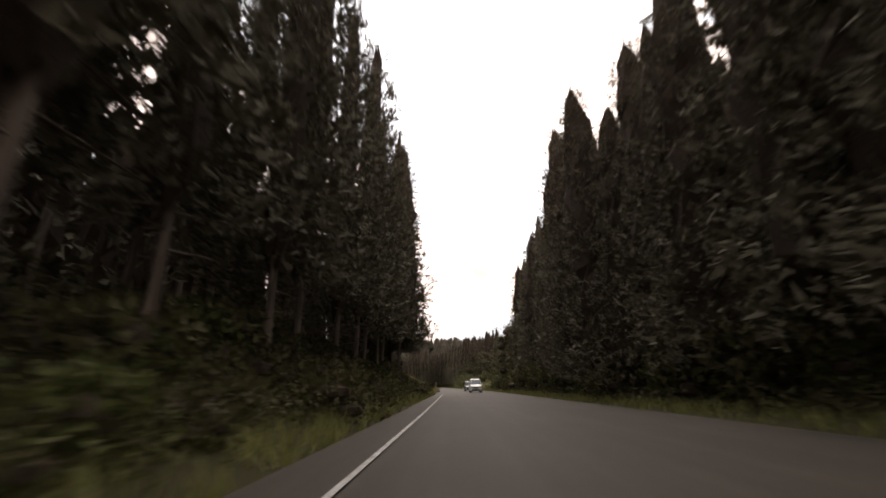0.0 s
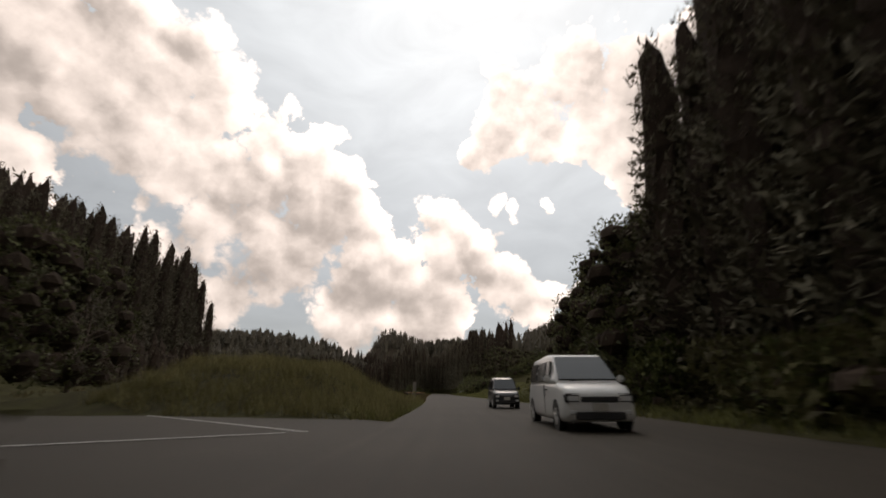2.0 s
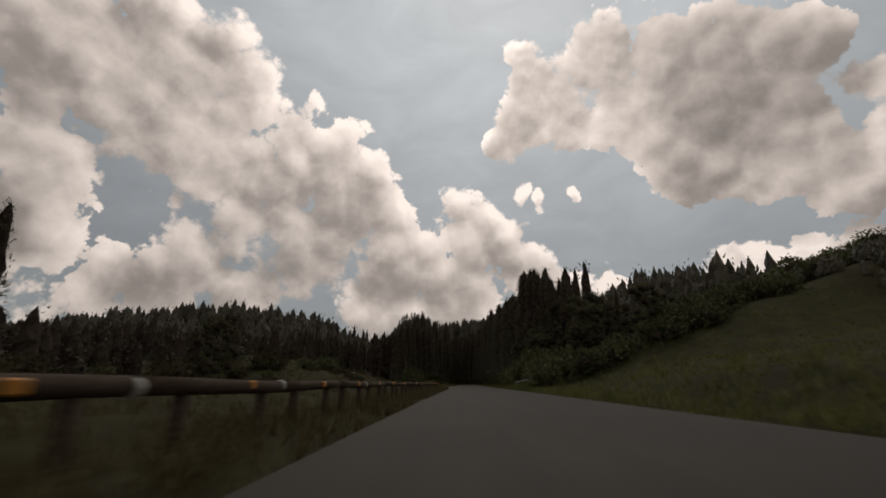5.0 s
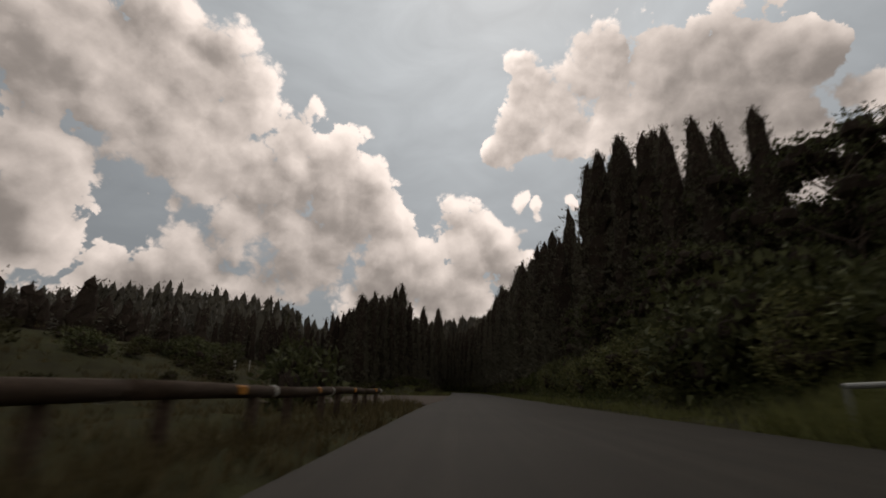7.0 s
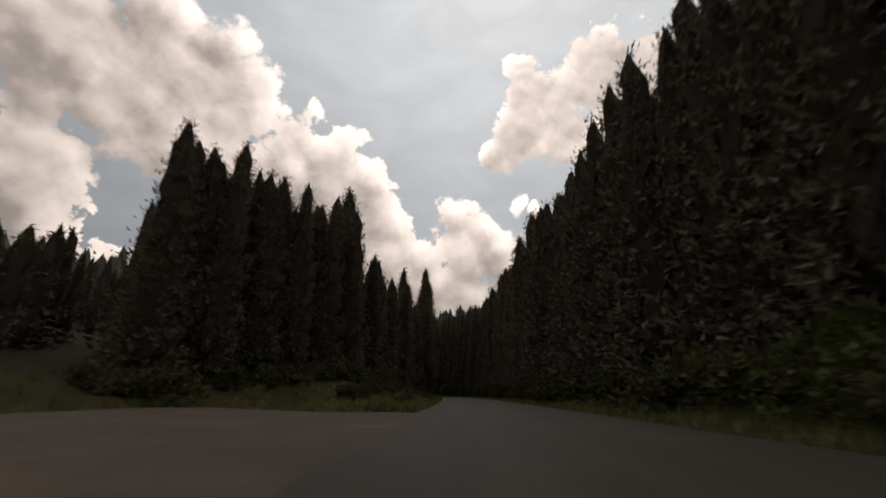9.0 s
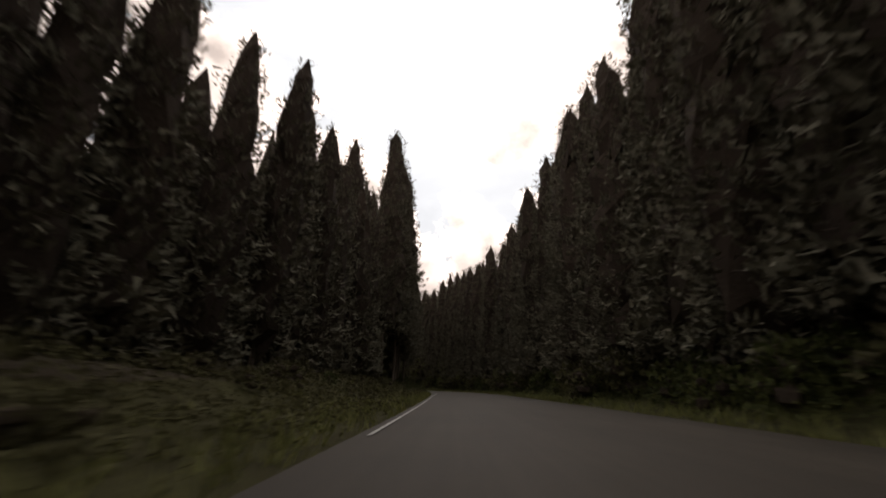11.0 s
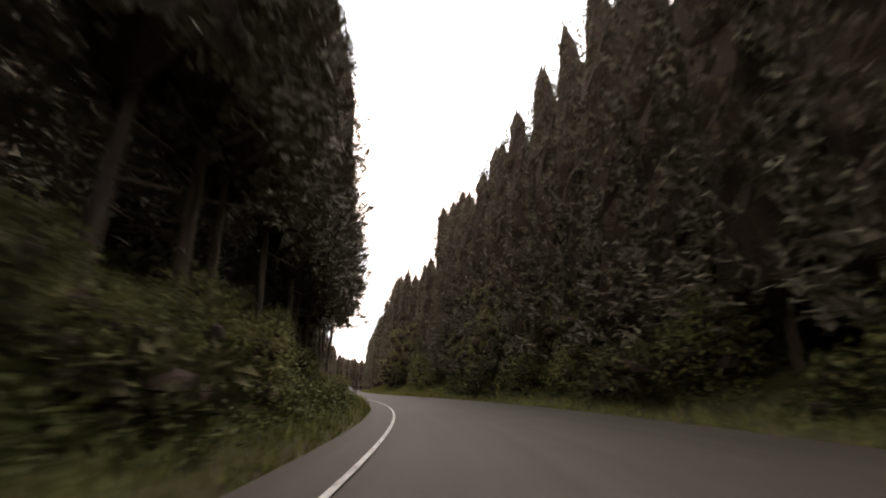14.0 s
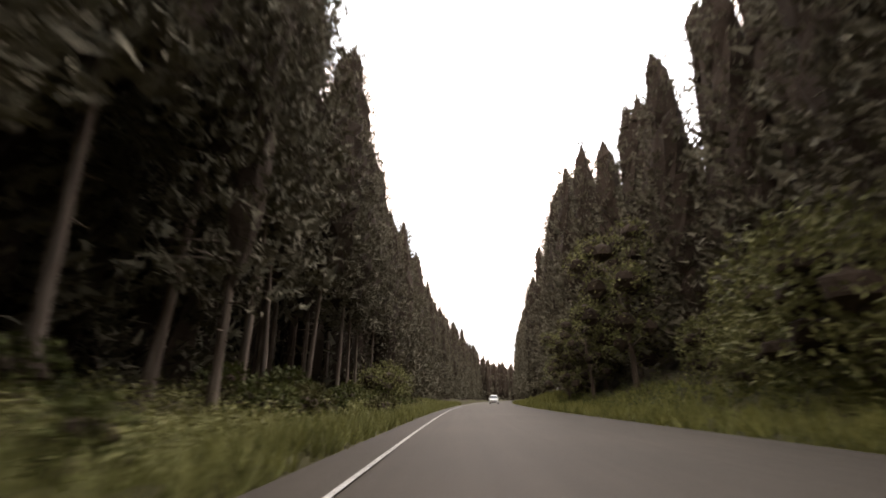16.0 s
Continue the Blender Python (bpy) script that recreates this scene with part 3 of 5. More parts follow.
def leaf_cloud(rng, lumps, leaves, size, up=0.35, make=None):
    """Leaves over a set of round lumps (centre, radii): vertices."""
    share = np.array([r[0] * r[1] + r[0] * r[2] for _, r in lumps])
    which = rng.choice(len(lumps), leaves, p=share / share.sum())
    c = np.array([l[0] for l in lumps])[which]
    r = np.array([l[1] for l in lumps])[which]
    d = unit(rng.normal(0, 1, (leaves, 3)) + np.array([0, 0, 0.25]))
    base = c + d * r * rng.uniform(0.66, 1.08, leaves)[:, None]
    way = unit(d * 0.7 + rng.normal(0, 0.6, (leaves, 3)) + np.array([0, 0, up]))
    side = unit(np.cross(way, rng.normal(0, 0.7, (leaves, 3)) + d))
    length = size * rng.uniform(0.6, 1.4, leaves)
    return (make or diamonds)(base, way, side, length, length * rng.uniform(0.55, 0.90, leaves))


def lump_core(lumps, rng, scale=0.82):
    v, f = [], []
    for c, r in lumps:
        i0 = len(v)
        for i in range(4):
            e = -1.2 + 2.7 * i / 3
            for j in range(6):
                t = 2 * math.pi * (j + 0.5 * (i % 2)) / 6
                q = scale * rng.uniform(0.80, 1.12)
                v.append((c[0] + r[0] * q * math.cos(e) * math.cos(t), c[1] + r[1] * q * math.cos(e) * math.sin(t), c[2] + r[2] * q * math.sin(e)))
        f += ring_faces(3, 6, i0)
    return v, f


def shrub_mesh(name, seed, wide, tall, lumps, leaves, size, material, core=0.42):
    rng = np.random.default_rng(seed)
    sets = []
    for _ in range(lumps):
        a, d = rng.uniform(0, 6.28), wide * math.sqrt(rng.uniform(0, 1)) * 0.6
        r = wide * rng.uniform(0.35, 0.6)
        z = tall * rng.uniform(0.12, 0.72) * (1 - 0.5 * d / wide)
        sets.append(((d * math.cos(a), d * math.sin(a), z), (r, r * rng.uniform(0.8, 1.2), min(r, tall * 0.42) * rng.uniform(0.7, 1.1))))
    v = leaf_cloud(rng, sets, leaves, size, 0.35, blades_of)
    # the filled core takes a dark colour that imitates shade within the bush
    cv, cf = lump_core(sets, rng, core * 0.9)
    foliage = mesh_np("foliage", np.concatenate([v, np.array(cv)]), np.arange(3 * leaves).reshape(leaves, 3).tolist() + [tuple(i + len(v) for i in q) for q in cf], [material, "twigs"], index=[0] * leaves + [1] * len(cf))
    sv, sf = [], []
    for c, r in sets:
        add_limb(sv, sf, (c[0] * 0.2, c[1] * 0.2, -0.2), (c[0], c[1], c[2] + r[2] * 0.9), 0.03, 0.01)
        add_limb(sv, sf, (c[0] * 0.5, c[1] * 0.5, c[2] * 0.5), (c[0] + r[0], c[1], c[2] + r[2] * 0.5), 0.02, 0.006)
    return mesh_np("stem", sv, sf, ["bark"]), foliage


def broad_tree(seed, height, wide, leaves, size, material="broad"):
    """Trunk with limbs, crown of leaf clumps with gaps between."""
    rng = np.random.default_rng(seed)
    tv, tf = tapered([(0.06 * z * math.sin(z), 0.05 * z, z) for z in np.linspace(-0.5, height * 0.7, 7)], [height * 0.016 * (1.3 - 0.17 * i) for i in range(7)], 7)
    sets = []
    for _ in range(38):
        a = rng.uniform(0, 6.28)
        z = height * rng.uniform(0.16, 0.93)
        q = wide * rng.uniform(0.25, 0.85) * math.sqrt(max(0.1, 1 - ((z / height - 0.5) / 0.55) ** 2))
        c = (q * math.cos(a), q * math.sin(a), z)
        add_limb(tv, tf, (0.06 * z * 0.6, 0.03 * z, z * 0.72), c, height * 0.006, 0.015)
        r = wide * rng.uniform(0.20, 0.34)
        sets.append((c, (r, r, r * 0.92)))
    v = leaf_cloud(rng, sets, leaves, size, 0.35, blades_of)
    # cores of the leaf clumps are coloured dark, as the crown's inner shade
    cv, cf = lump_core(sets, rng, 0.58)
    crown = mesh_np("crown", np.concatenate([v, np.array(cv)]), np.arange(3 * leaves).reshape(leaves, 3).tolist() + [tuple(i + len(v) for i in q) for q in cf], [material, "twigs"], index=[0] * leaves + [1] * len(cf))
    return mesh_np("trunk", tv, tf, ["bark"], True), crown


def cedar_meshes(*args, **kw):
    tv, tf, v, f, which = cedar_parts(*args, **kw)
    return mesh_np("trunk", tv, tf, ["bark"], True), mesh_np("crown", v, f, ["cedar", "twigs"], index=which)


MESHES = {}
for i in range(3):
    MESHES["cedar_full", i] = cedar_meshes(11 + i, 24.0, 0.04, 2.75, 850, 8, 0.43, seg=10, rings=14, core=0.48)
    MESHES["cedar_bare", i] = cedar_meshes(31 + i, 25.0, 0.26, 3.1, 760, 8, 0.45, 26, seg=12, rings=18, core=0.54)
    MESHES["cedar_thin", i] = cedar_meshes(61 + i, 25.0, 0.13, 3.0, 720, 9, 0.44, 30, 8, 12, 0.2)
    MESHES["cedar_near", i] = cedar_meshes(71 + i, 25.0, 0.16, 2.9, 1150, 9, 0.345, 40, 11, 18, 0.5, 0.3)
    MESHES["cedar_mid", i] = cedar_meshes(51 + i, 24.0, 0.03, 2.8, 600, 5, 0.65, 6, 9, 12, 0.48)
    MESHES["broad", i] = broad_tree(91 + i, 10.0, 4.0, 2900, 0.215)
    MESHES["vine_tree", i] = broad_tree(191 + i, 10.0, 3.6, 5200, 0.16, "vine")
    MESHES["shrub", i] = shrub_mesh("shrub", 111 + i, 1.5, 1.9, 7, 720, 0.19, "shrub")
    MESHES["bramble", i] = shrub_mesh("bramble", 131 + i, 1.4, 1.3, 6, 640, 0.165, "bracken")
    MESHES["mound", i] = shrub_mesh("mound", 151 + i, 2.6, 4.2, 16, 4100, 0.155, "vine")
    MESHES["hedge", i] = shrub_mesh("hedge", 171 + i, 2.6, 3.4, 9, 1100, 0.30, "broad", 0.46)
TAGS = {
    "cedar_full": ("cedar_tree", "tall dark green cedar with foliage down to the ground", "tree", "cedars along the road"),
    "cedar_bare": ("cedar_tree", "tall cedar with a bare brown trunk below its crown", "tree", "cedars along the road"),
    "cedar_near": ("cedar_tree", "tall dark cedar with a slim trunk standing close to the road", "tree", "cedars along the road"),
    "cedar_thin": ("cedar_tree", "tall ragged cedar whose thin crown shows the sky", "tree", "cedars along the road"),
    "cedar_mid": ("cedar_tree", "dark green pointed cedar at the wood's edge", "tree", "cedars along the road"),
    "broad": ("broadleaf_tree", "rounded green broadleaf tree on the roadside slope", "tree", "broadleaf trees on the slopes"),
    "vine_tree": ("broadleaf_tree", "broadleaf tree draped with bright yellow-green vines", "tree", "broadleaf trees on the slopes"),
    "shrub": ("shrub", "leafy green shrub growing on the roadside bank", "shrub", "shrubs on the banks"),
    "bramble": ("bramble_bush", "low brownish bramble bush growing in rough grass", "shrub", "brambles in the rough grass"),
    "mound": ("vine_covered_bush", "tall bush overgrown with bright green vines", "shrub", "vine-covered bushes"),
    "hedge": ("scrub_bush", "dense dark green scrub bush at the meadow's edge", "shrub", "scrub round the meadow"),
}
BASE_HEIGHT = {"cedar_near": 25.0, "cedar_full": 24.0, "cedar_bare": 25.0, "cedar_thin": 25.0, "cedar_mid": 24.0, "broad": 10.0, "vine_tree": 10.0, "shrub": 1.9, "bramble": 1.3, "mound": 4.2, "hedge": 3.4}
MODELS = {}


def stand(s, u, k, w=1.0, tilt=1.0, sink=0.0):
    x, y = line(s, u)
    return pose(float(x), float(y), float(ground_z(s, u)) - sink, float(RNG.normal(0, tilt)), float(RNG.normal(0, tilt)),
                float(RNG.uniform(0, 360))) @ Matrix.Diagonal((k * w, k * w, k, 1))


def plant(kind, s, u, height, w=None):
    i = int(RNG.integers(3))
    m = stand(s, u, height / BASE_HEIGHT[kind], float(RNG.uniform(0.88, 1.12)) if w is None else w, 1.0, 0.05)
    if (kind, i) not in MODELS:
        name, label, category, group = TAGS[kind]
        meshes = MESHES[kind, i]
        ob = new(name)
        for me in meshes:
            part(me.name.split(".")[0], me, None, ob)
        MODELS[kind, i] = tagged(ob, label, category, group)
    else:
        ob = copy_thing(MODELS[kind, i], Matrix.Identity(4))
    ob.matrix_basis = m
    return ob


def row(kind, s0, s1, u0, u1, height, gap, jitter=0.5, tall=1.5):
    s = s0
    while s <= s1:
        q = (s - s0) / max(1e-6, s1 - s0)
        plant(kind, s + RNG.uniform(-jitter, jitter), u0 + (u1 - u0) * q + RNG.uniform(-jitter, jitter), height + RNG.uniform(-tall, tall))
        s += gap * RNG.uniform(0.8, 1.2)


# ---- left wood before the junction
row("cedar_thin", -8, 42, -6.4, -5.6, 25, 3.9, 0.5, 3.0)
row("cedar_thin", -6, 44, -10.4, -10.4, 23, 6.0, 0.5, 2.5)
for s, u, h in ((45.5, -5.4, 27), (49.0, -5.8, 24), (53.2, -6.2, 26.5), (52.2, -7.4, 25)):
    plant("cedar_near", s, u, h, 1.08)
for s, u, h in ((48, -9.6, 25), (50, -12.5, 22), (50.5, -8.2, 21), (54.2, -9.4, 18)):
    plant("cedar_full", s, u, h)
for s, u, h in ((55.6, -8.8, 7.2), (54, -12, 9)):
    plant("broad", s, u, h)
# ---- right wood before the meadow
row("cedar_full", -2, 14, 10.2, 10.2, 25, 3.4)
row("cedar_full", 16.5, 25.5, 10.4, 10.4, 19.5, 3.0)
row("cedar_full", 28, 43.5, 10.4, 10.4, 23.5, 3.3)
row("cedar_mid", 47, 76, 12.6, 11.6, 19.6, 3.1, 0.4, 1.0)
for s, u, h in ((78, 12.0, 10.5), (81, 12.8, 10.5), (84.5, 12.2, 10), (87.5, 13, 9.5), (91, 12.2, 8.2), (94.5, 13, 7), (97.5, 13.5, 5.2), (82, 16.5, 12), (89, 17.5, 11.5)):
    plant("broad", s, u, h)
for s, u, h in ((76, 14.5, 11.5), (79, 15.5, 11.8), (80, 11.2, 9), (83, 14.6, 11), (86, 15.2, 12), (88, 11.2, 8), (92.5, 15, 10), (95.5, 16, 8.5), (86, 20, 14), (94, 20, 11), (97.5, 12.8, 7.6), (99, 14.2, 7.8), (97, 17, 9)):
    plant("broad", s, u, h)
for s, u, h in ((107.5, 14.0, 4.2), (109.5, 15.6, 4.6), (109, 13.2, 3.0)):
    plant("hedge", s, u, h)
for s, u, h in ((79, 10.2, 3.6), (82, 10.4, 3.4), (85, 10.6, 3.6), (88.5, 10.2, 3.2), (92, 10.6, 3.4), (95.5, 11, 3.0), (99, 12, 2.8)):
    plant("hedge", s, u, h)
# ---- left, beyond the fields
for s, u, h in ((80, -30, 14), (85, -34, 15), (91, -31, 12.5), (75, -36, 15), (206, -41, 11), (212, -44, 10.5)):
    plant("broad", s, u, h)
row("cedar_mid", 118, 200, -70, -74, 28, 4.0, 1.5, 3.0)
# ---- left wood after the lay-by
for s, u, h in ((262.5, -17.2, 15.6), (266.5, -16.4, 16.6), (270.5, -15.4, 15.6), (274.5, -14.0, 16.2), (278.5, -12.9, 16.0), (282.5, -11.2, 17.0)):
    plant("cedar_full", s, u, h * 1.06)
for s, u, h in ((265, -19.5, 14), (269, -18.4, 15), (273, -17.2, 15.5), (277, -16, 15.8), (281, -14.6, 16.5), (284.5, -15.0, 17), (287, -13.8, 21.5), (284, -12.4, 18),
                (264.5, -18.4, 15), (268.5, -17.4, 16), (272.5, -16.3, 15.5), (276.5, -15.0, 15.8), (280.5, -13.4, 16),
                (286.5, -16.0, 20), (289, -13.8, 23.5), (290.5, -13.4, 23.5), (290, -15.8, 22.5), (294, -13, 16), (280, -18.5, 18.5), (285, -16.5, 19.5), (290, -15.5, 18)):
    plant("cedar_mid", s, u, h)
row("cedar_mid", 264, 286, -18.2, -13.2, 16.6, 1.7, 0.5, 0.8)
row("cedar_mid", 293.5, 330, -11.0, -7.6, 16.6, 3.6, 0.5, 1.2)
row("cedar_near", 334, 346, -6.1, -6.0, 26, 3.6)
row("cedar_near", 349.5, 371, -6.2, -6.0, 25.5, 7.4)
row("cedar_thin", 353.2, 371, -6.2, -6.0, 25.5, 7.4)
row("cedar_near", 374, 386, -6.0, -5.8, 26, 3.6)
row("cedar_near", 388.5, 403, -6.2, -5.6, 26, 3.4)
row("cedar_mid", 336, 346, -10.6, -10.6, 26, 4.0)
row("cedar_thin", 350, 390, -12.0, -12.0, 23, 8.0)
row("cedar_bare", 406, 470, -7.2, -9.2, 26, 4.6)
for s, u, h in ((407, -5.0, 25.5), (411, -4.7, 24.5), (415, -5.0, 26)):
    plant("cedar_bare", s, u, h, 1.0)
for s, u, h in ((427, -6.1, 25), (436, -6.3, 26)):
    plant("cedar_thin", s, u, h, 0.8)
row("cedar_mid", 389, 446, -12.2, -13.0, 24, 4.0)
row("cedar_mid", 474, 500, -9.0, -9.0, 24, 4.0)
row("cedar_mid", 504, 640, -9.5, -9.5, 22, 5.5)
# ---- right hillside wood
row("cedar_mid", 217, 242, 20.8, 15.8, 17.0, 2.3, 0.8, 1.0)
for s, u, h in ((210, 18.5, 14.5), (213, 17.0, 16.5), (216, 16.0, 18), (219, 15.5, 19), (222, 14.4, 21.5), (225, 13.6, 22.5), (228, 13.2, 22.5)):
    plant("cedar_full", s, u, h)
row("cedar_mid", 244, 262, 13.6, 12.2, 20.5, 2.5)
row("cedar_mid", 264, 300, 11.8, 11.4, 22, 2.9)
row("cedar_mid", 246, 300, 15.2, 14.6, 20.5, 3.6)
row("cedar_full", 303, 425, 11.0, 11.8, 25.5, 3.9)
row("cedar_mid", 305, 425, 14.5, 15.0, 24.5, 4.6, 1.2, 2.0)
row("cedar_full", 427, 436, 13.0, 13.2, 26.5, 3.0)
row("cedar_mid", 444.5, 463, 15.5, 15.0, 22.5, 3.4)
row("cedar_mid", 467, 500, 12.5, 12.0, 25, 4.0)
row("cedar_mid", 504, 640, 11.0, 11.0, 22, 5.5)
# ---- scrub and broadleaf trees on the right slope past the meadow
for _ in range(38):
    s = RNG.uniform(196, 240)
    plant("broad", s, 12.5 + RNG.uniform(0, 8), RNG.uniform(4.8, 6.0) + 2.0 * float(ease(s, 202, 216)))
plant("cedar_mid", 196, 22.5, 8.6, 0.7)
for s, u, h in ((194, 19.5, 7.0), (199, 19.5, 7.8), (191, 24, 7.5)):
    plant("broad", s, u, h)
for s, u in ((198, 30), (200, 24)):
    plant("broad", s, u, RNG.uniform(5.5, 6.5))
for s, u in ((203, 40), (206, 52), (212, 64), (216, 78), (210, 34), (222, 48), (200, 34), (208, 58), (214, 70), (209, 45)):
    plant("hedge", s, u, RNG.uniform(4.2, 5.6))
for s, u, h in ((206, 19, 10), (209, 22, 11), (212, 18.5, 11), (215, 21, 12), (218, 18, 12), (221, 19, 12), (211, 25, 11)):
    plant("broad", s, u, h)
for _ in range(40):
    q = RNG.uniform(0, 1)
    plant("hedge", 184 + 26 * q + RNG.uniform(-3, 3), 12 + 72 * q + RNG.uniform(-4, 4), RNG.uniform(2.6, 4.5))
for _ in range(34):
    plant("hedge", RNG.uniform(188, 243), RNG.uniform(10.5, 15), RNG.uniform(2.6, 4.6))
for s, u, h in ((184, 10.5, 2.2), (189, 11, 2.6), (194, 10.4, 3.0), (199, 10.8, 3.2), (206, 10.2, 3.4), (213, 10.6, 3.8), (220, 10.3, 3.8), (228, 10.5, 4.0), (236, 10.2, 4.0)):
    plant("mound", s, u, h)

# ---- undergrowth on the banks
for _ in range(26):                                            # rough fields
    plant("bramble", RNG.uniform(118, 205), RNG.uniform(-48, -14), RNG.uniform(0.8, 1.5))
for _ in range(26):
    plant("bramble", RNG.uniform(206, 262), RNG.uniform(-46, -19), RNG.uniform(0.8, 1.6))
for _ in range(40):                                            # scrub along the fields' far side
    s = RNG.uniform(128, 262)
    plant("hedge" if RNG.uniform() < 0.6 else "bramble", s, -30 - 14 * float((1 - ease(s, 150, 200))) - RNG.uniform(0, 9), RNG.uniform(1.6, 3.4))
for _ in range(30):                                            # foot of the cedars past the lay-by
    s = RNG.uniform(258, 290)
    plant("bramble" if RNG.uniform() < 0.5 else "shrub", s, -16.2 + 0.30 * (s - 262) + RNG.uniform(-1.5, 1.5), RNG.uniform(1.2, 2.0))
for _ in range(70):                                            # first left bank
    s, d = RNG.uniform(2, 56), RNG.uniform(1.4, 6.5)
    plant("bramble" if RNG.uniform() < 0.6 else "shrub", s, LEFT_EDGE - d, RNG.uniform(0.8, 1.3) + 0.12 * d)
for _ in range(46):                                            # first right bank
    s, d = RNG.uniform(10, 95), RNG.uniform(2.3, 4.4)
    plant("bramble" if RNG.uniform() < 0.5 else "shrub", s, RIGHT_EDGE + d, RNG.uniform(0.9, 1.5) + 0.35 * d)
for _ in range(90):                                            # left bank in the second wood
    s, d = RNG.uniform(268, 385), RNG.uniform(1.3, 6.0)
    tall = 0.55 + 0.45 * float(ease(s, 345, 362))
    plant("shrub" if RNG.uniform() < (0.15 + 0.5 * (s > 350)) else "bramble", s, LEFT_EDGE - d, (RNG.uniform(0.7, 1.3) + 0.13 * d) * tall)
for _ in range(56):                                            # open wood edge further on
    s, d = RNG.uniform(383, 470), RNG.uniform(1.8, 6.5)
    plant("shrub" if RNG.uniform() < 0.7 else "bramble", s, LEFT_EDGE - d, RNG.uniform(0.5, 0.9) + 0.2 * d)
for _ in range(70):                                            # right bank in the second wood
    s, d = RNG.uniform(244, 420), RNG.uniform(2.2, 4.4)
    plant("shrub" if RNG.uniform() < 0.6 else "bramble", s, RIGHT_EDGE + d, RNG.uniform(0.9, 1.8) + 0.3 * d)
for s, u, h in ((372, 10.6, 3.4), (379, 10.4, 3.6), (386, 10.8, 4.2), (396, 10.4, 3.6), (404, 10.4, 4.8), (413, 10.2, 3.6), (433.5, 10.9, 4.6), (436, 11.0, 5.4), (439.5, 11.6, 5.0), (443, 13.0, 4.4), (447, 13.2, 4.0), (441, 10.8, 2.2), (431, 11.6, 3.4), (362, 10.4, 4.0)):
    plant("mound", s, u, h)
for s, u, h in ((395, 10.8, 5.5), (399, 11.4, 7), (402.5, 10.6, 5.5), (406, 11.4, 9), (410.5, 11.2, 10.5), (414.5, 11.0, 7.5), (418.5, 10.8, 6.0), (422.5, 11.0, 6.5), (455, 11.6, 11.5), (463, 10.8, 8.0), (468, 9.8, 7.0)):
    plant("vine_tree", s, u, h)
for _ in range(20):                                            # overgrown bank in the bend
    s, d = RNG.uniform(376, 408), RNG.uniform(1.7, 5.0)
    plant("mound", s, LEFT_EDGE - d, RNG.uniform(1.3, 2.0) + 0.16 * d, 0.9)
for _ in range(14):
    s, d = RNG.uniform(402, 414), RNG.uniform(2.4, 5.0)
    plant("mound", s, LEFT_EDGE - d, RNG.uniform(1.0, 1.6) + 0.16 * d, 0.9)
plant("hedge", 208.5, -7.8, 4.3, 0.8)                          # lone bush by the lay-by
for s, u, h in ((467, -7.5, 4.5), (474, -8.0, 4.0)):
    plant("mound", s, u, h)
for s, u, h in ((350, -10.9, 26), (356, -10.5, 25), (363, -11, 26), (370, -10.6, 25),
                (220.5, 17.2, 20), (223.5, 16.4, 21), (226.5, 15.8, 22), (229.5, 15.4, 22.5), (232.5, 15.0, 22.5)):
    plant("cedar_mid", s, u, h)


# ---- woods too far or too many to count
def scatter(name, label, spots, parts, materials, category="wood"):
    """One mesh of many copies of small trees at (x, y, z, height, width factor, spin)."""
    vs, fs, index, first = [], [], [], 0
    for n, (x, y, z, h, w, spin) in enumerate(spots):
        v, f, which = parts[n % len(parts)]
        c, s = math.cos(spin), math.sin(spin)
        p = v * np.array([h * w, h * w, h])
        vs.append(np.stack([p[:, 0] * c - p[:, 1] * s + x, p[:, 0] * s + p[:, 1] * c + y, p[:, 2] + z], -1))
        fs += [tuple(i + first for i in q) for q in f]
        index += which
        first += len(v)
    return tagged(new(name, mesh_np(name, np.concatenate(vs), fs, materials, index=index)), label, category, kind="stuff")


def spots(n, pick, lo, hi, seed, wide=1.0):
    rng = np.random.default_rng(seed)
    out = []
    for _ in range(n):
        s, u = pick(rng)
        x, y = line(s, u)
        out.append((float(x), float(y), float(ground_z(s, u)) - 0.4, rng.uniform(lo, hi), wide * rng.uniform(0.85, 1.15), rng.uniform(0, 6.28)))
    return out


def small_cedar(seed, clumps, per, size, seg, rings, low, wide=0.115):
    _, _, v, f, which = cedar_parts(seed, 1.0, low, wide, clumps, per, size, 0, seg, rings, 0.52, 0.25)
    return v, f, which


MIDDLE = [small_cedar(211 + i, 100, 1, 0.085, 6, 6, 0.0, 0.2) for i in range(4)]
LOW = [small_cedar(201 + i, 30, 1, 0.16, 5, 4, 0.0, 0.21) for i in range(4)]
REAR = [small_cedar(221 + i, 95, 2, 0.062, 7, 7, 0.02) for i in range(3)]
REAR_HIGH = [small_cedar(241 + i, 80, 2, 0.062, 7, 7, 0.34) for i in range(3)]


def trunk_part(seed):
    return [(np.array(v), f, [0] * len(f)) for v, f in [tapered([(0, 0, z) for z in (-0.02, 0.2, 0.5, 0.8)], (0.010, 0.0085, 0.006, 0.003), 6)]]


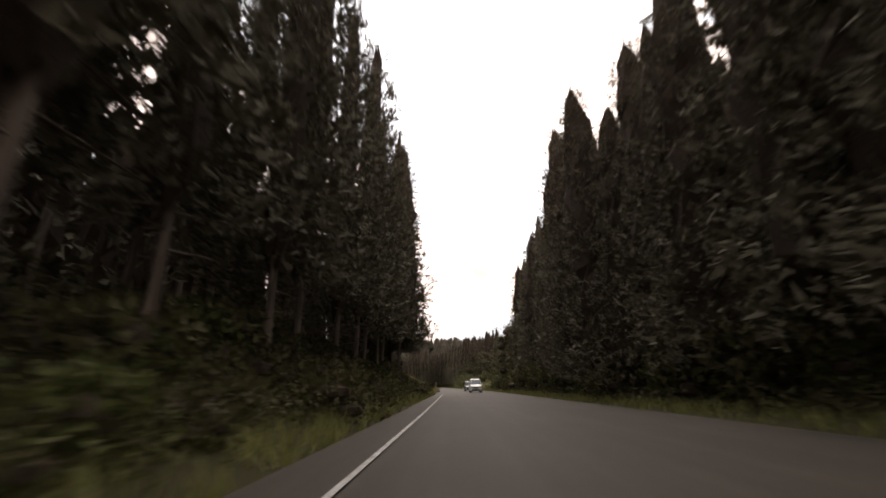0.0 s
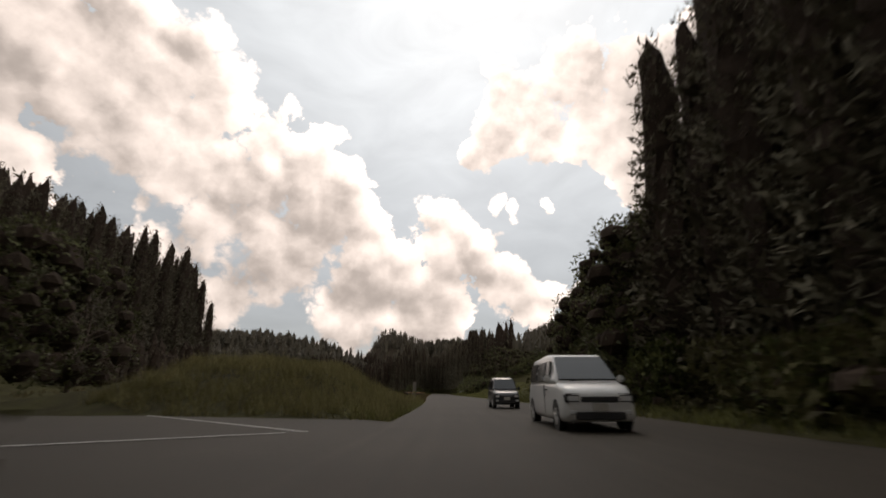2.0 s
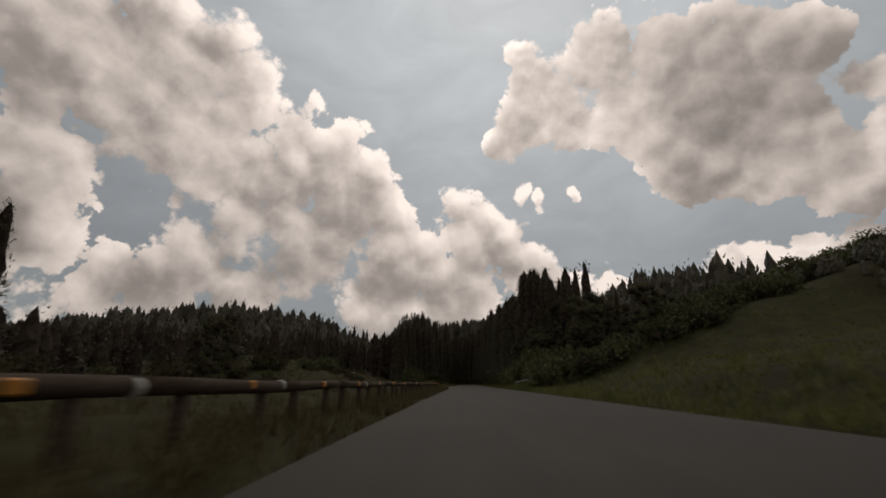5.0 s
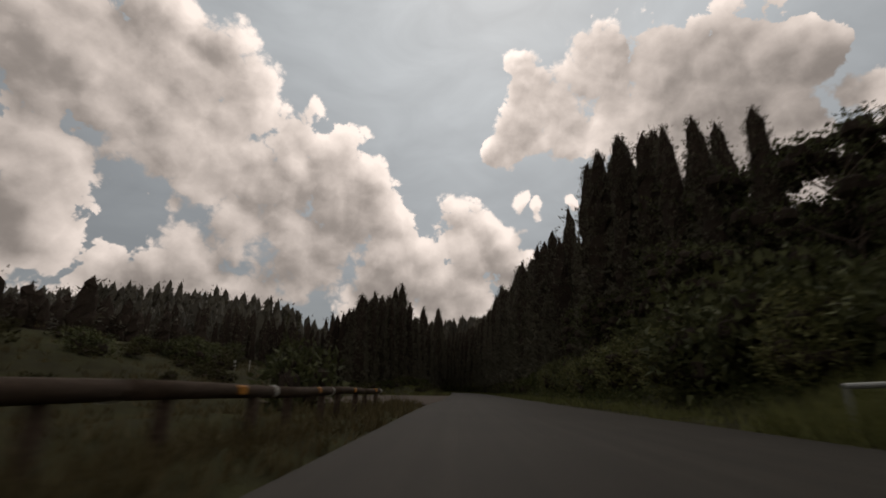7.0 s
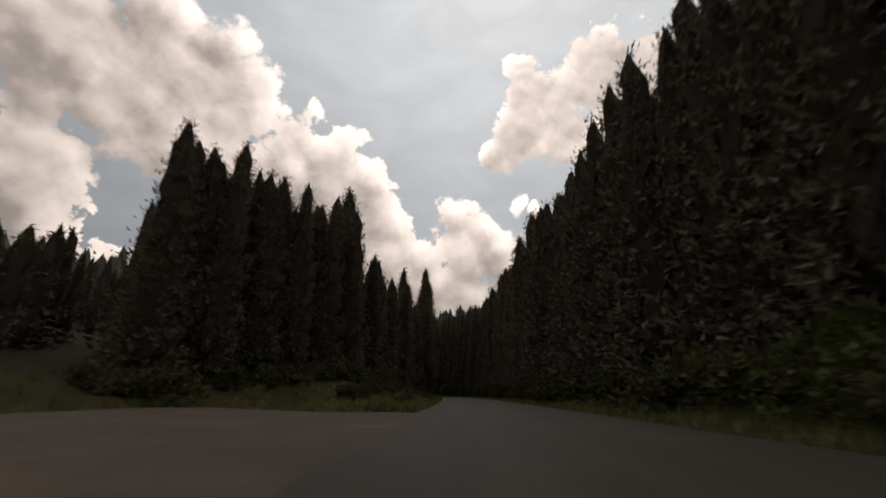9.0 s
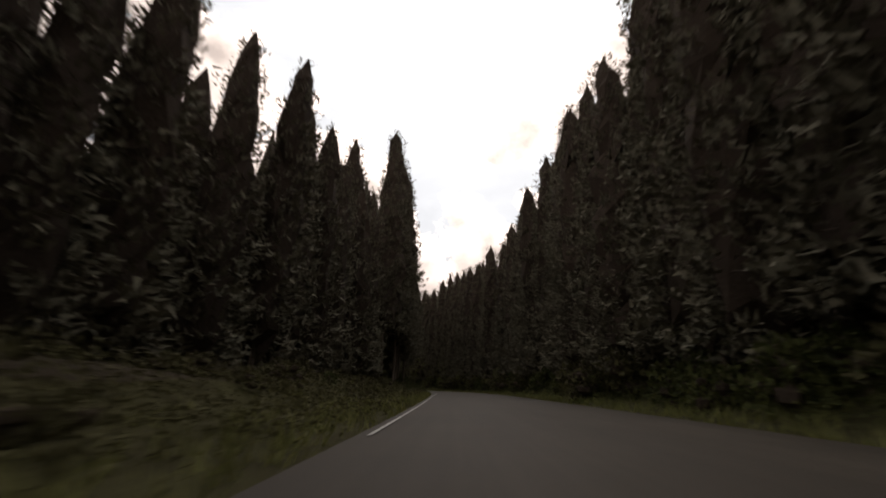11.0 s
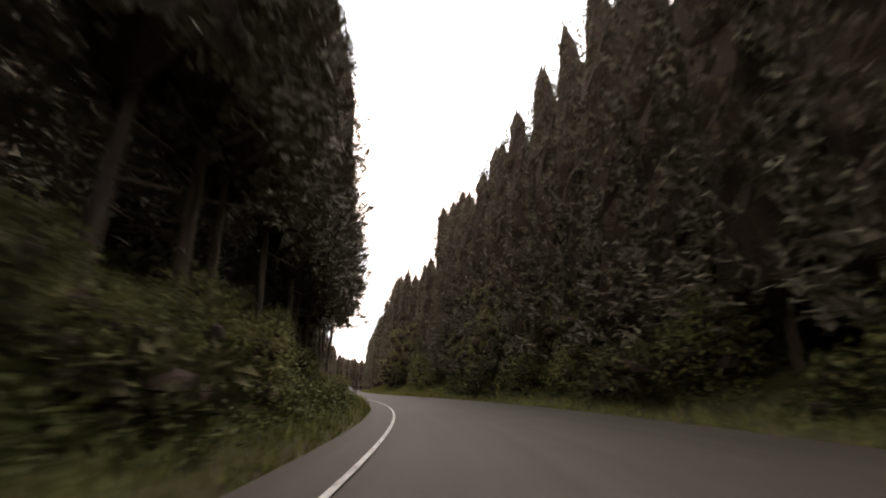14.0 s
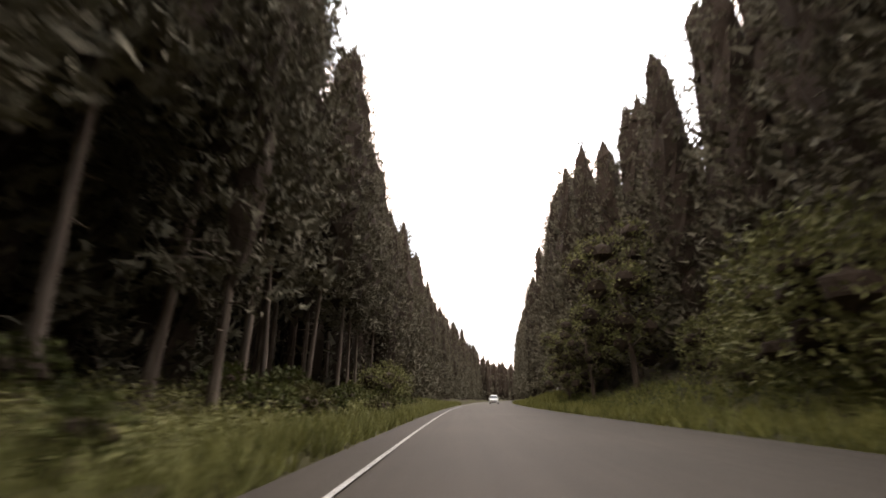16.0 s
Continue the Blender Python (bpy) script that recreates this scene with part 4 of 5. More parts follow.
inner_left = (spots(26, lambda r: (r.uniform(-8, 54), r.uniform(-40, -14)), 17, 22, 1)
              + spots(84, lambda r: (r.uniform(396, 480), r.uniform(-34, -14.5)), 23, 27, 23))
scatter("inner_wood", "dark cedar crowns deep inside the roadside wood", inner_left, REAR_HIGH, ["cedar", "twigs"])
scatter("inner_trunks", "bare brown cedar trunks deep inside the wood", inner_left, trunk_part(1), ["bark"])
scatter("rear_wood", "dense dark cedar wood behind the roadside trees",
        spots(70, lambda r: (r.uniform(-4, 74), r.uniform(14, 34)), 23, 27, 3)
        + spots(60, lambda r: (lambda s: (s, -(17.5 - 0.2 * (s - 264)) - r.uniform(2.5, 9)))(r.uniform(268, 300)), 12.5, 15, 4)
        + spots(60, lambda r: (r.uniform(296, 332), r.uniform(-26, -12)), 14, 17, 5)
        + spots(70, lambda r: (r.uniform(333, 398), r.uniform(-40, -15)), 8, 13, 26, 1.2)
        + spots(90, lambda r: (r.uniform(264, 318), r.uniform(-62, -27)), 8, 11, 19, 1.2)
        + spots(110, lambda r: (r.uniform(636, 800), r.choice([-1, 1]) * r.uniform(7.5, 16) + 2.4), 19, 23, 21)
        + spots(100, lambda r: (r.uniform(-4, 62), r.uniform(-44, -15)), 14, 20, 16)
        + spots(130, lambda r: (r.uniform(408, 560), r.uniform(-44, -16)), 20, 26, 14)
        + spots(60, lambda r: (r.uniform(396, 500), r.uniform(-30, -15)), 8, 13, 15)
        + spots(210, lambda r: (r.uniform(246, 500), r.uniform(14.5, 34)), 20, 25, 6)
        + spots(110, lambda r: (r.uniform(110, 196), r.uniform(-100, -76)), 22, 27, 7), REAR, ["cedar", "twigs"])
scatter("hill_wood", "dark conifer woods covering the distant hills",
        spots(760, lambda r: (r.uniform(244, 640), r.uniform(34, 110)), 12, 16, 8, 1.2)
        + spots(650, lambda r: (r.uniform(225, 480), r.uniform(90, 230)), 9, 13, 9, 1.2)
        + spots(620, lambda r: (lambda q: (140 + 75 * q + r.uniform(-8, 8), 50 + 44 * r.uniform(0, 1)))(r.uniform(0, 1)), 2.2, 3.8, 18, 1.9)
        + spots(1600, lambda r: (r.uniform(300, 680), -30 - 270 * r.uniform(0, 1)), 9, 12, 10, 1.5)
        + spots(1100, lambda r: (r.uniform(268, 330), r.uniform(-240, -58)), 5.5, 8.5, 13, 1.2)
        + spots(300, lambda r: (r.uniform(60, 190), r.uniform(-260, -100)), 13, 18, 11, 1.2)
        + spots(420, lambda r: (r.uniform(700, 960), r.uniform(15, 230)), 10, 14, 22, 1.2)
        + spots(260, lambda r: (r.uniform(640, 800), r.uniform(20, 120) * r.choice([-1, 1])), 12, 17, 12), LOW, ["far", "far"])


scatter("slope_wood", "young dark conifers on the slope behind the fields",
        spots(330, lambda r: (r.uniform(194, 268), r.uniform(-125, -42)), 5, 8.5, 24, 1.5)
        + spots(120, lambda r: (r.uniform(120, 196), r.uniform(-70, -50)), 5, 9, 25, 1.5), MIDDLE, ["far", "twigs"])


# ---- grass
def blades(name, label, n, pick, lo, hi, material, seed, wide=0.035):
    rng = np.random.default_rng(seed)
    s, u = pick(rng, n)
    free = paved(s, u) < 0.25
    s, u = s[free], u[free]
    n = len(s)
    x, y = line(s, u)
    base = np.stack([x, y, ground_z(s, u) - 0.03], -1)
    way = unit(rng.normal(0, 0.38, (n, 3)) * np.array([1, 1, 0]) + np.array([0, 0, 1.0]))
    a = rng.uniform(0, 6.28, n)
    side = np.stack([np.cos(a), np.sin(a), 0 * a], -1)
    length = rng.uniform(lo, hi, n)
    v = blades_of(base, way, side, length, wide * rng.uniform(0.7, 1.6, n))
    return tagged(new(name, mesh_np(name, v, np.arange(3 * n).reshape(n, 3), [material])), label, "grass", kind="stuff")


def clumped(rng, n, s0, s1):
    c = rng.uniform(s0, s1, n // 14 + 1)
    return np.repeat(c, 14)[:n] + rng.normal(0, 0.18, n)


def left_edge(r, n, s0, s1):
    return clumped(r, n, s0, s1), LEFT_EDGE - 0.05 - np.abs(np.repeat(r.normal(0, 1.5, n // 14 + 1), 14)[:n] + r.normal(0, 0.12, n))


blades("verge_grass", "rough green grass along the road's left edge", 11000, lambda r, n: left_edge(r, n, 0, 98), 0.15, 0.55, "grass", 31)
blades("verge_grass", "faded brownish grass along the field's edge", 19000, lambda r, n: left_edge(r, n, 98, 262), 0.15, 0.55, "field", 30)
blades("verge_grass", "rough green grass beside the road in the wood", 22000, lambda r, n: left_edge(r, n, 262, 470), 0.15, 0.55, "grass", 29)
blades("verge_grass", "rough green grass along the road's far edge", 46000,
       lambda r, n: (clumped(r, n, 8, 500), RIGHT_EDGE + 0.05 + np.abs(np.repeat(r.normal(0, 1.6, n // 14 + 1), 14)[:n] + r.normal(0, 0.12, n))), 0.15, 0.6, "grass", 32)
# this verge uses the lighter grass copy that imitates open daylight
blades("verge_grass", "yellow-green verge grass coloured lighter as if sunlit", 24000,
       lambda r, n: (clumped(r, n, 422, 530), RIGHT_EDGE + 0.1 + np.repeat(r.uniform(0, 1, n // 14 + 1) ** 1.3 * 4.2, 14)[:n] + np.abs(r.normal(0, 0.12, n))), 0.3, 0.8, "bright", 36, 0.05)
blades("verge_grass", "bright yellow-green grass under the wood's edge", 22000,
       lambda r, n: (clumped(r, n, 398, 500), LEFT_EDGE - 0.1 - np.repeat(r.uniform(0, 1, n // 14 + 1) ** 1.3 * 3.6, 14)[:n] - np.abs(r.normal(0, 0.12, n))), 0.25, 0.75, "grass", 37, 0.045)
blades("bank_grass", "tall green grass covering the bank after the junction", 30000,
       lambda r, n: (clumped(r, n, 68, 98), LEFT_EDGE - 0.3 - np.repeat(r.uniform(0, 13, n // 14 + 1), 14)[:n] + r.normal(0, 0.12, n)), 0.3, 0.9, "bank", 33)
blades("field_grass", "long rough grass in the field behind the rail", 42000,
       lambda r, n: (clumped(r, n, 96, 262), LEFT_EDGE - 1.5 - np.repeat(r.uniform(0, 1, n // 14 + 1) ** 1.4 * 40, 14)[:n] + r.normal(0, 0.15, n)), 0.25, 0.8, "field", 34, 0.04)
blades("bank_grass", "short rough grass on the verge past the lay-by", 12000,
       lambda r, n: (clumped(r, n, 252, 292), LEFT_EDGE - 0.2 - np.repeat(r.uniform(0, 1, n // 14 + 1) * 13, 14)[:n] + r.normal(0, 0.15, n)), 0.2, 0.55, "grass", 38, 0.045)
blades("dry_stalks", "tall thin dry stalks standing behind the log rail", 1800,
       lambda r, n: (clumped(r, n, 90, 205), LEFT_EDGE - 1.2 - np.repeat(r.uniform(0, 1, n // 14 + 1) * 4, 14)[:n] + r.normal(0, 0.2, n)), 0.6, 1.35, "straw", 39, 0.014)
blades("meadow_grass", "long uncut grass round the short steel rail", 7000,
       lambda r, n: (clumped(r, n, 186, 197), RIGHT_EDGE + 0.15 + np.repeat(r.uniform(0, 1, n // 14 + 1) * 4.0, 14)[:n] + r.normal(0, 0.15, n)), 0.45, 1.1, "grass", 41, 0.045)
blades("meadow_grass", "green meadow grass on the gentle slope", 30000,
       lambda r, n: (clumped(r, n, 97, 190), RIGHT_EDGE + 0.5 + np.repeat(r.uniform(0, 1, n // 14 + 1) ** 1.5 * 40, 14)[:n] + r.normal(0, 0.15, n)), 0.2, 0.6, "grass", 35, 0.05)


def leaf_litter(name, label, n, pick, lo, hi, size, material, seed):
    """Low leafy growth: many leaves on short unseen stems, in clumps."""
    rng = np.random.default_rng(seed)
    k = 26
    s, u = pick(rng, n // k)
    free = paved(s, u) < 0.2
    s, u = np.repeat(s[free], k), np.repeat(u[free], k)
    n = len(s)
    spread = rng.normal(0, 0.32, (n, 2))
    s, u = s + spread[:, 0], np.minimum(u + spread[:, 1], LEFT_EDGE - 0.25) if name.startswith("left") else np.maximum(u + spread[:, 1], RIGHT_EDGE + 0.3)
    tall = np.repeat(rng.uniform(lo, hi, n // k), k) * np.exp(-2.2 * (spread ** 2).sum(-1))
    x, y = line(s, u)
    base = np.stack([x, y, ground_z(s, u) + tall * rng.uniform(0.35, 1.0, n)], -1)
    way = unit(rng.normal(0, 1, (n, 3)) * np.array([1, 1, 0.8]) + np.array([0, 0, 0.3]))
    side = unit(np.cross(way, np.array([0, 0, 1.0]) + rng.normal(0, 0.8, (n, 3))))
    length = size * rng.uniform(0.6, 1.4, n)
    v = blades_of(base, way, side, length, length * rng.uniform(0.40, 0.70, n))
    return tagged(new(name[name.index("_") + 1:], mesh_np(name, v, np.arange(3 * n).reshape(n, 3), [material])), label, "undergrowth", kind="stuff")


leaf_litter("left_undergrowth", "dense low leafy undergrowth on the wooded bank", 32000,
            lambda r, n: (r.uniform(0, 56, n), LEFT_EDGE - r.uniform(0.7, 6.5, n)), 0.5, 1.2, 0.12, "bracken", 41)
leaf_litter("left_undergrowth", "low brownish undergrowth on the bank in the wood", 34000,
            lambda r, n: (r.uniform(284, 350, n), LEFT_EDGE - r.uniform(0.7, 6.0, n)), 0.25, 0.7, 0.10, "bracken", 40)
leaf_litter("left_undergrowth", "dense green undergrowth on the bank in the bend", 32000,
            lambda r, n: (r.uniform(348, 392, n), LEFT_EDGE - r.uniform(0.7, 6.0, n)), 0.5, 1.3, 0.11, "shrub", 42)
leaf_litter("left_undergrowth", "low green plants along the open wood edge", 44000,
            lambda r, n: (r.uniform(388, 470, n), LEFT_EDGE - r.uniform(1.2, 7.0, n)), 0.3, 0.9, 0.11, "vine", 43)
leaf_litter("right_undergrowth", "leafy undergrowth at the foot of the far wood", 16000,
            lambda r, n: (r.uniform(8, 98, n), RIGHT_EDGE + r.uniform(1.6, 4.2, n)), 0.4, 1.1, 0.22, "bracken", 44)
leaf_litter("right_undergrowth", "green undergrowth along the wooded hillside's foot", 48000,
            lambda r, n: (r.uniform(184, 470, n), RIGHT_EDGE + r.uniform(1.5, 4.8, n)), 0.4, 1.2, 0.12, "shrub", 45)


# ================= roadside things =================
def tube_bm(points, r, seg=10, caps=True):
    bm = bmesh.new()
    pts = [Vector(p) for p in points]
    rings = []
    for i, p in enumerate(pts):
        d = (pts[min(i + 1, len(pts) - 1)] - pts[max(i - 1, 0)]).normalized()
        a = d.cross(Vector((0, 0, 1)))
        a = a.normalized() if a.length > 0.01 else Vector((1, 0, 0))
        b = a.cross(d).normalized()
        rings.append([bm.verts.new(p + (a * math.cos(t) + b * math.sin(t)) * r) for t in [2 * math.pi * j / seg for j in range(seg)]])
    for q, w in zip(rings, rings[1:]):
        for j in range(seg):
            bm.faces.new((q[j], q[(j + 1) % seg], w[(j + 1) % seg], w[j]))
    if caps:
        bm.faces.new(rings[0][::-1])
        bm.faces.new(rings[-1])
    return bm


def box_bm(x0, x1, y0, y1, z0, z1, bevel=0.0, seg=1):
    bm = bmesh.new()
    bmesh.ops.create_cube(bm, size=1.0)
    for v in bm.verts:
        v.co = Vector(((x0 + x1) / 2 + v.co.x * (x1 - x0), (y0 + y1) / 2 + v.co.y * (y1 - y0), (z0 + z1) / 2 + v.co.z * (z1 - z0)))
    if bevel:
        bmesh.ops.bevel(bm, geom=bm.edges[:], offset=bevel, segments=seg, affect="EDGES")
    return bm


def spot(s, u, z=0.0):
    x, y = line(s, u)
    return Vector((float(x), float(y), z))


def guard_log(s0, s1, u):
    """One length of the round barrier: beam, two posts, reflector, white band."""
    base = spot((s0 + s1) / 2, u, 0)
    root = new("log_barrier")
    root.location = base
    tagged(root, "weathered brown round-log road barrier on short posts", "barrier", "log barriers along the field")
    pts = [spot(s, u + 0.03 * math.sin(s), 0.80 + 0.02 * math.sin(s * 0.7)) - base for s in np.linspace(s0 + 0.02, s1 - 0.02, 5)]
    part("beam", tube_bm(pts, 0.108, 12), "wood", root, smooth=True)
    for q in (0.2, 0.8):
        s = s0 + (s1 - s0) * q
        p = spot(s, u - 0.04, 0) - base
        g = float(ground_z(s, u)) - 0.3
        part("post", tube_bm([(p.x, p.y, g), (p.x, p.y, 0.72)], 0.095, 9), "wood", root, smooth=True)
    h = heading(s0)
    p = spot(s0 + (s1 - s0) * 0.62, u, 0.82) - base
    bm = box_bm(-0.06, 0.135, -0.09, 0.09, -0.07, 0.07, 0.02)
    bm.transform(Matrix.Translation(p) @ Matrix.Rotation(radians(h), 4, "Z"))
    part("reflector", bm, "orange", root, "orange reflector plate")
    p0, p1 = spot(s1 - 0.16, u, 0.80) - base, spot(s1 - 0.06, u, 0.80) - base
    part("band", tube_bm([p0, p1], 0.114, 12), "post", root, "pale metal band")


s = 92.95
while s < 203:
    guard_log(s, s + 4.0, -3.55)
    s += 4.05

# short steel rail at the meadow's far corner
rail = tagged(new("guard_rail"), "short pale galvanised guard rail at the meadow's end", "guard rail")
rail.location = spot(192.0, 8.0, 0)
ends = [spot(a, b, c) - rail.location for a, b, c in ((190.2, 8.55, 1.31), (193.7, 7.65, 1.04), (194.7, 7.45, 1.01))]
part("beam", tube_bm(ends, 0.06, 10), "steel", rail)
for p, a, b in zip(ends, (190.2, 193.7, 194.7), (8.55, 7.65, 7.45)):
    part("post", tube_bm([(p.x, p.y, float(ground_z(a, b)) - 0.4), (p.x, p.y, p.z + 0.05)], 0.045, 8), "steel", rail)


def marker(s, u, tall, r, label):
    ob = new("marker_post")
    ob.location = spot(s, u, float(ground_z(s, u)))
    tagged(ob, label, "post")
    part("shaft", tube_bm([(0, 0, -0.3), (0, 0, tall)], r, 8), "post", ob)
    part("cap", tube_bm([(0, 0, tall), (0, 0, tall + 0.03)], r * 1.15, 8), "steel", ob)


marker(240, -27.5, 1.2, 0.15, "pale weathered round marker post in the grass")
marker(240, -25.6, 1.2, 0.06, "thin pale stake standing in the grass")


def sign_plank(s, u, tall):
    """A narrow upright board on the verge with worn vertical lettering, shown as bars."""
    ob = new("sign_board")
    ob.matrix_world = Matrix.Translation(spot(s, u, float(ground_z(s, u)))) @ Matrix.Rotation(radians(heading(s) + 12), 4, "Z") @ Matrix.Rotation(radians(2.5), 4, "Y")
    tagged(ob, "narrow weathered grey sign board with faded yellow lettering", "sign")
    part("board", box_bm(-0.125, 0.125, -0.022, 0.022, -0.35, tall, 0.008), "board", ob)
    part("cap", box_bm(-0.14, 0.14, -0.035, 0.035, tall, tall + 0.03, 0.008), "board", ob)
    z = tall - 0.72
    for wide, high in ((0.13, 0.10), (0.10, 0.08), (0.14, 0.11), (0.09, 0.07), (0.13, 0.10), (0.11, 0.09)):
        part("lettering", box_bm(-wide / 2, wide / 2, -0.027, -0.0225, z - high, z), "yellow", ob, "faded yellow bar")
        z -= high + 0.05


sign_plank(89.9, -2.68, 1.62)


def weed(s, u, tall, seed):
    rng = np.random.default_rng(seed)
    ob = new("tall_weed")
    ob.location = spot(s, u, float(ground_z(s, u)))
    tagged(ob, "tall thin weed with short side leaves", "weed", "tall weeds by the lay-by")
    tip = (0.25, 0.1, tall)
    part("stalk", tube_bm([(0, 0, -0.1), (0.05, 0.03, tall * 0.5), tip], 0.018, 5), "bracken", ob)
    n = 60
    q = rng.uniform(0.45, 1, n)
    base = np.stack([0.25 * q ** 2, 0.1 * q ** 2, tall * q], -1)
    a = rng.uniform(0, 6.28, n)
    way = unit(np.stack([np.cos(a), np.sin(a), rng.uniform(0.2, 0.6, n)], -1))
    side = unit(np.cross(way, np.array([0, 0, 1.0])))
    part("foliage", mesh_np("foliage", diamonds(base, way, side, rng.uniform(0.15, 0.35, n), np.full(n, 0.05)), quads(n), ["bracken"]), None, ob)


weed(207.6, -8.9, 4.9, 1)
weed(207.9, -8.4, 5.0, 2)


# ---- cars
def hull(sections, seg=5):
    """A body lofted through sections: y, half width low, half width high, z low, z high, roundness."""
    bm = bmesh.new()
    rings = []
    for y, wl, wh, zl, zh, c in sections:
        prof = []
        for k in range(seg + 1):                                # upper right corner
            t = math.pi / 2 * k / seg
            prof.append((wh - c + c * math.cos(t), zh - c + c * math.sin(t)))
        half = [(wl - 0.06, zl), (wl, zl + 0.10), ((wl + wh) / 2 + 0.02, (zl + zh) / 2)] + prof
        ring = [(x, y, z) for x, z in half] + [(-x, y, z) for x, z in reversed(half)]
        rings.append([bm.verts.new(p) for p in ring])
    n = len(rings[0])
    for a, b in zip(rings, rings[1:]):
        for j in range(n):
            bm.faces.new((a[j], b[j], b[(j + 1) % n], a[(j + 1) % n]))
    bm.faces.new(rings[0])
    bm.faces.new(rings[-1][::-1])
    bmesh.ops.recalc_face_normals(bm, faces=bm.faces[:])
    return bm


def slab(corners, thick=0.02, normal=None):
    """A thin pane through four corners, grown outwards."""
    bm = bmesh.new()
    c = [Vector(p) for p in corners]
    n = (c[1] - c[0]).cross(c[3] - c[0]).normalized()
    if normal is not None and n.dot(Vector(normal)) < 0:
        n = -n
    lo = [bm.verts.new(p - n * thick) for p in c]
    hi = [bm.verts.new(p + n * thick) for p in c]
    bm.faces.new(hi)
    bm.faces.new(lo[::-1])
    for i in range(4):
        bm.faces.new((lo[i], lo[(i + 1) % 4], hi[(i + 1) % 4], hi[i]))
    bmesh.ops.recalc_face_normals(bm, faces=bm.faces[:])
    return bm


def wheel(root, x, y, r, wide):
    ty = new("wheel")
    ty.parent, ty.location = root, (x, y, r)
    part("tyre", tube_bm([(-wide / 2, 0, 0), (-wide / 2 * 0.6, 0, 0), (wide / 2 * 0.6, 0, 0), (wide / 2, 0, 0)], r, 22), "rubber", ty, smooth=False)
    o = 1 if x > 0 else -1
    part("rim", tube_bm([(o * wide * 0.35, 0, 0), (o * wide * 0.53, 0, 0)], r * 0.66, 18), "rim", ty)
    for k in range(5):
        bm = box_bm(o * wide * 0.5 - 0.02, o * wide * 0.5 + 0.03, -0.03, 0.03, 0.03, r * 0.6, 0.01)
        bm.transform(Matrix.Rotation(2 * math.pi * k / 5, 4, "X"))
        part("spoke", bm, "rim", ty)


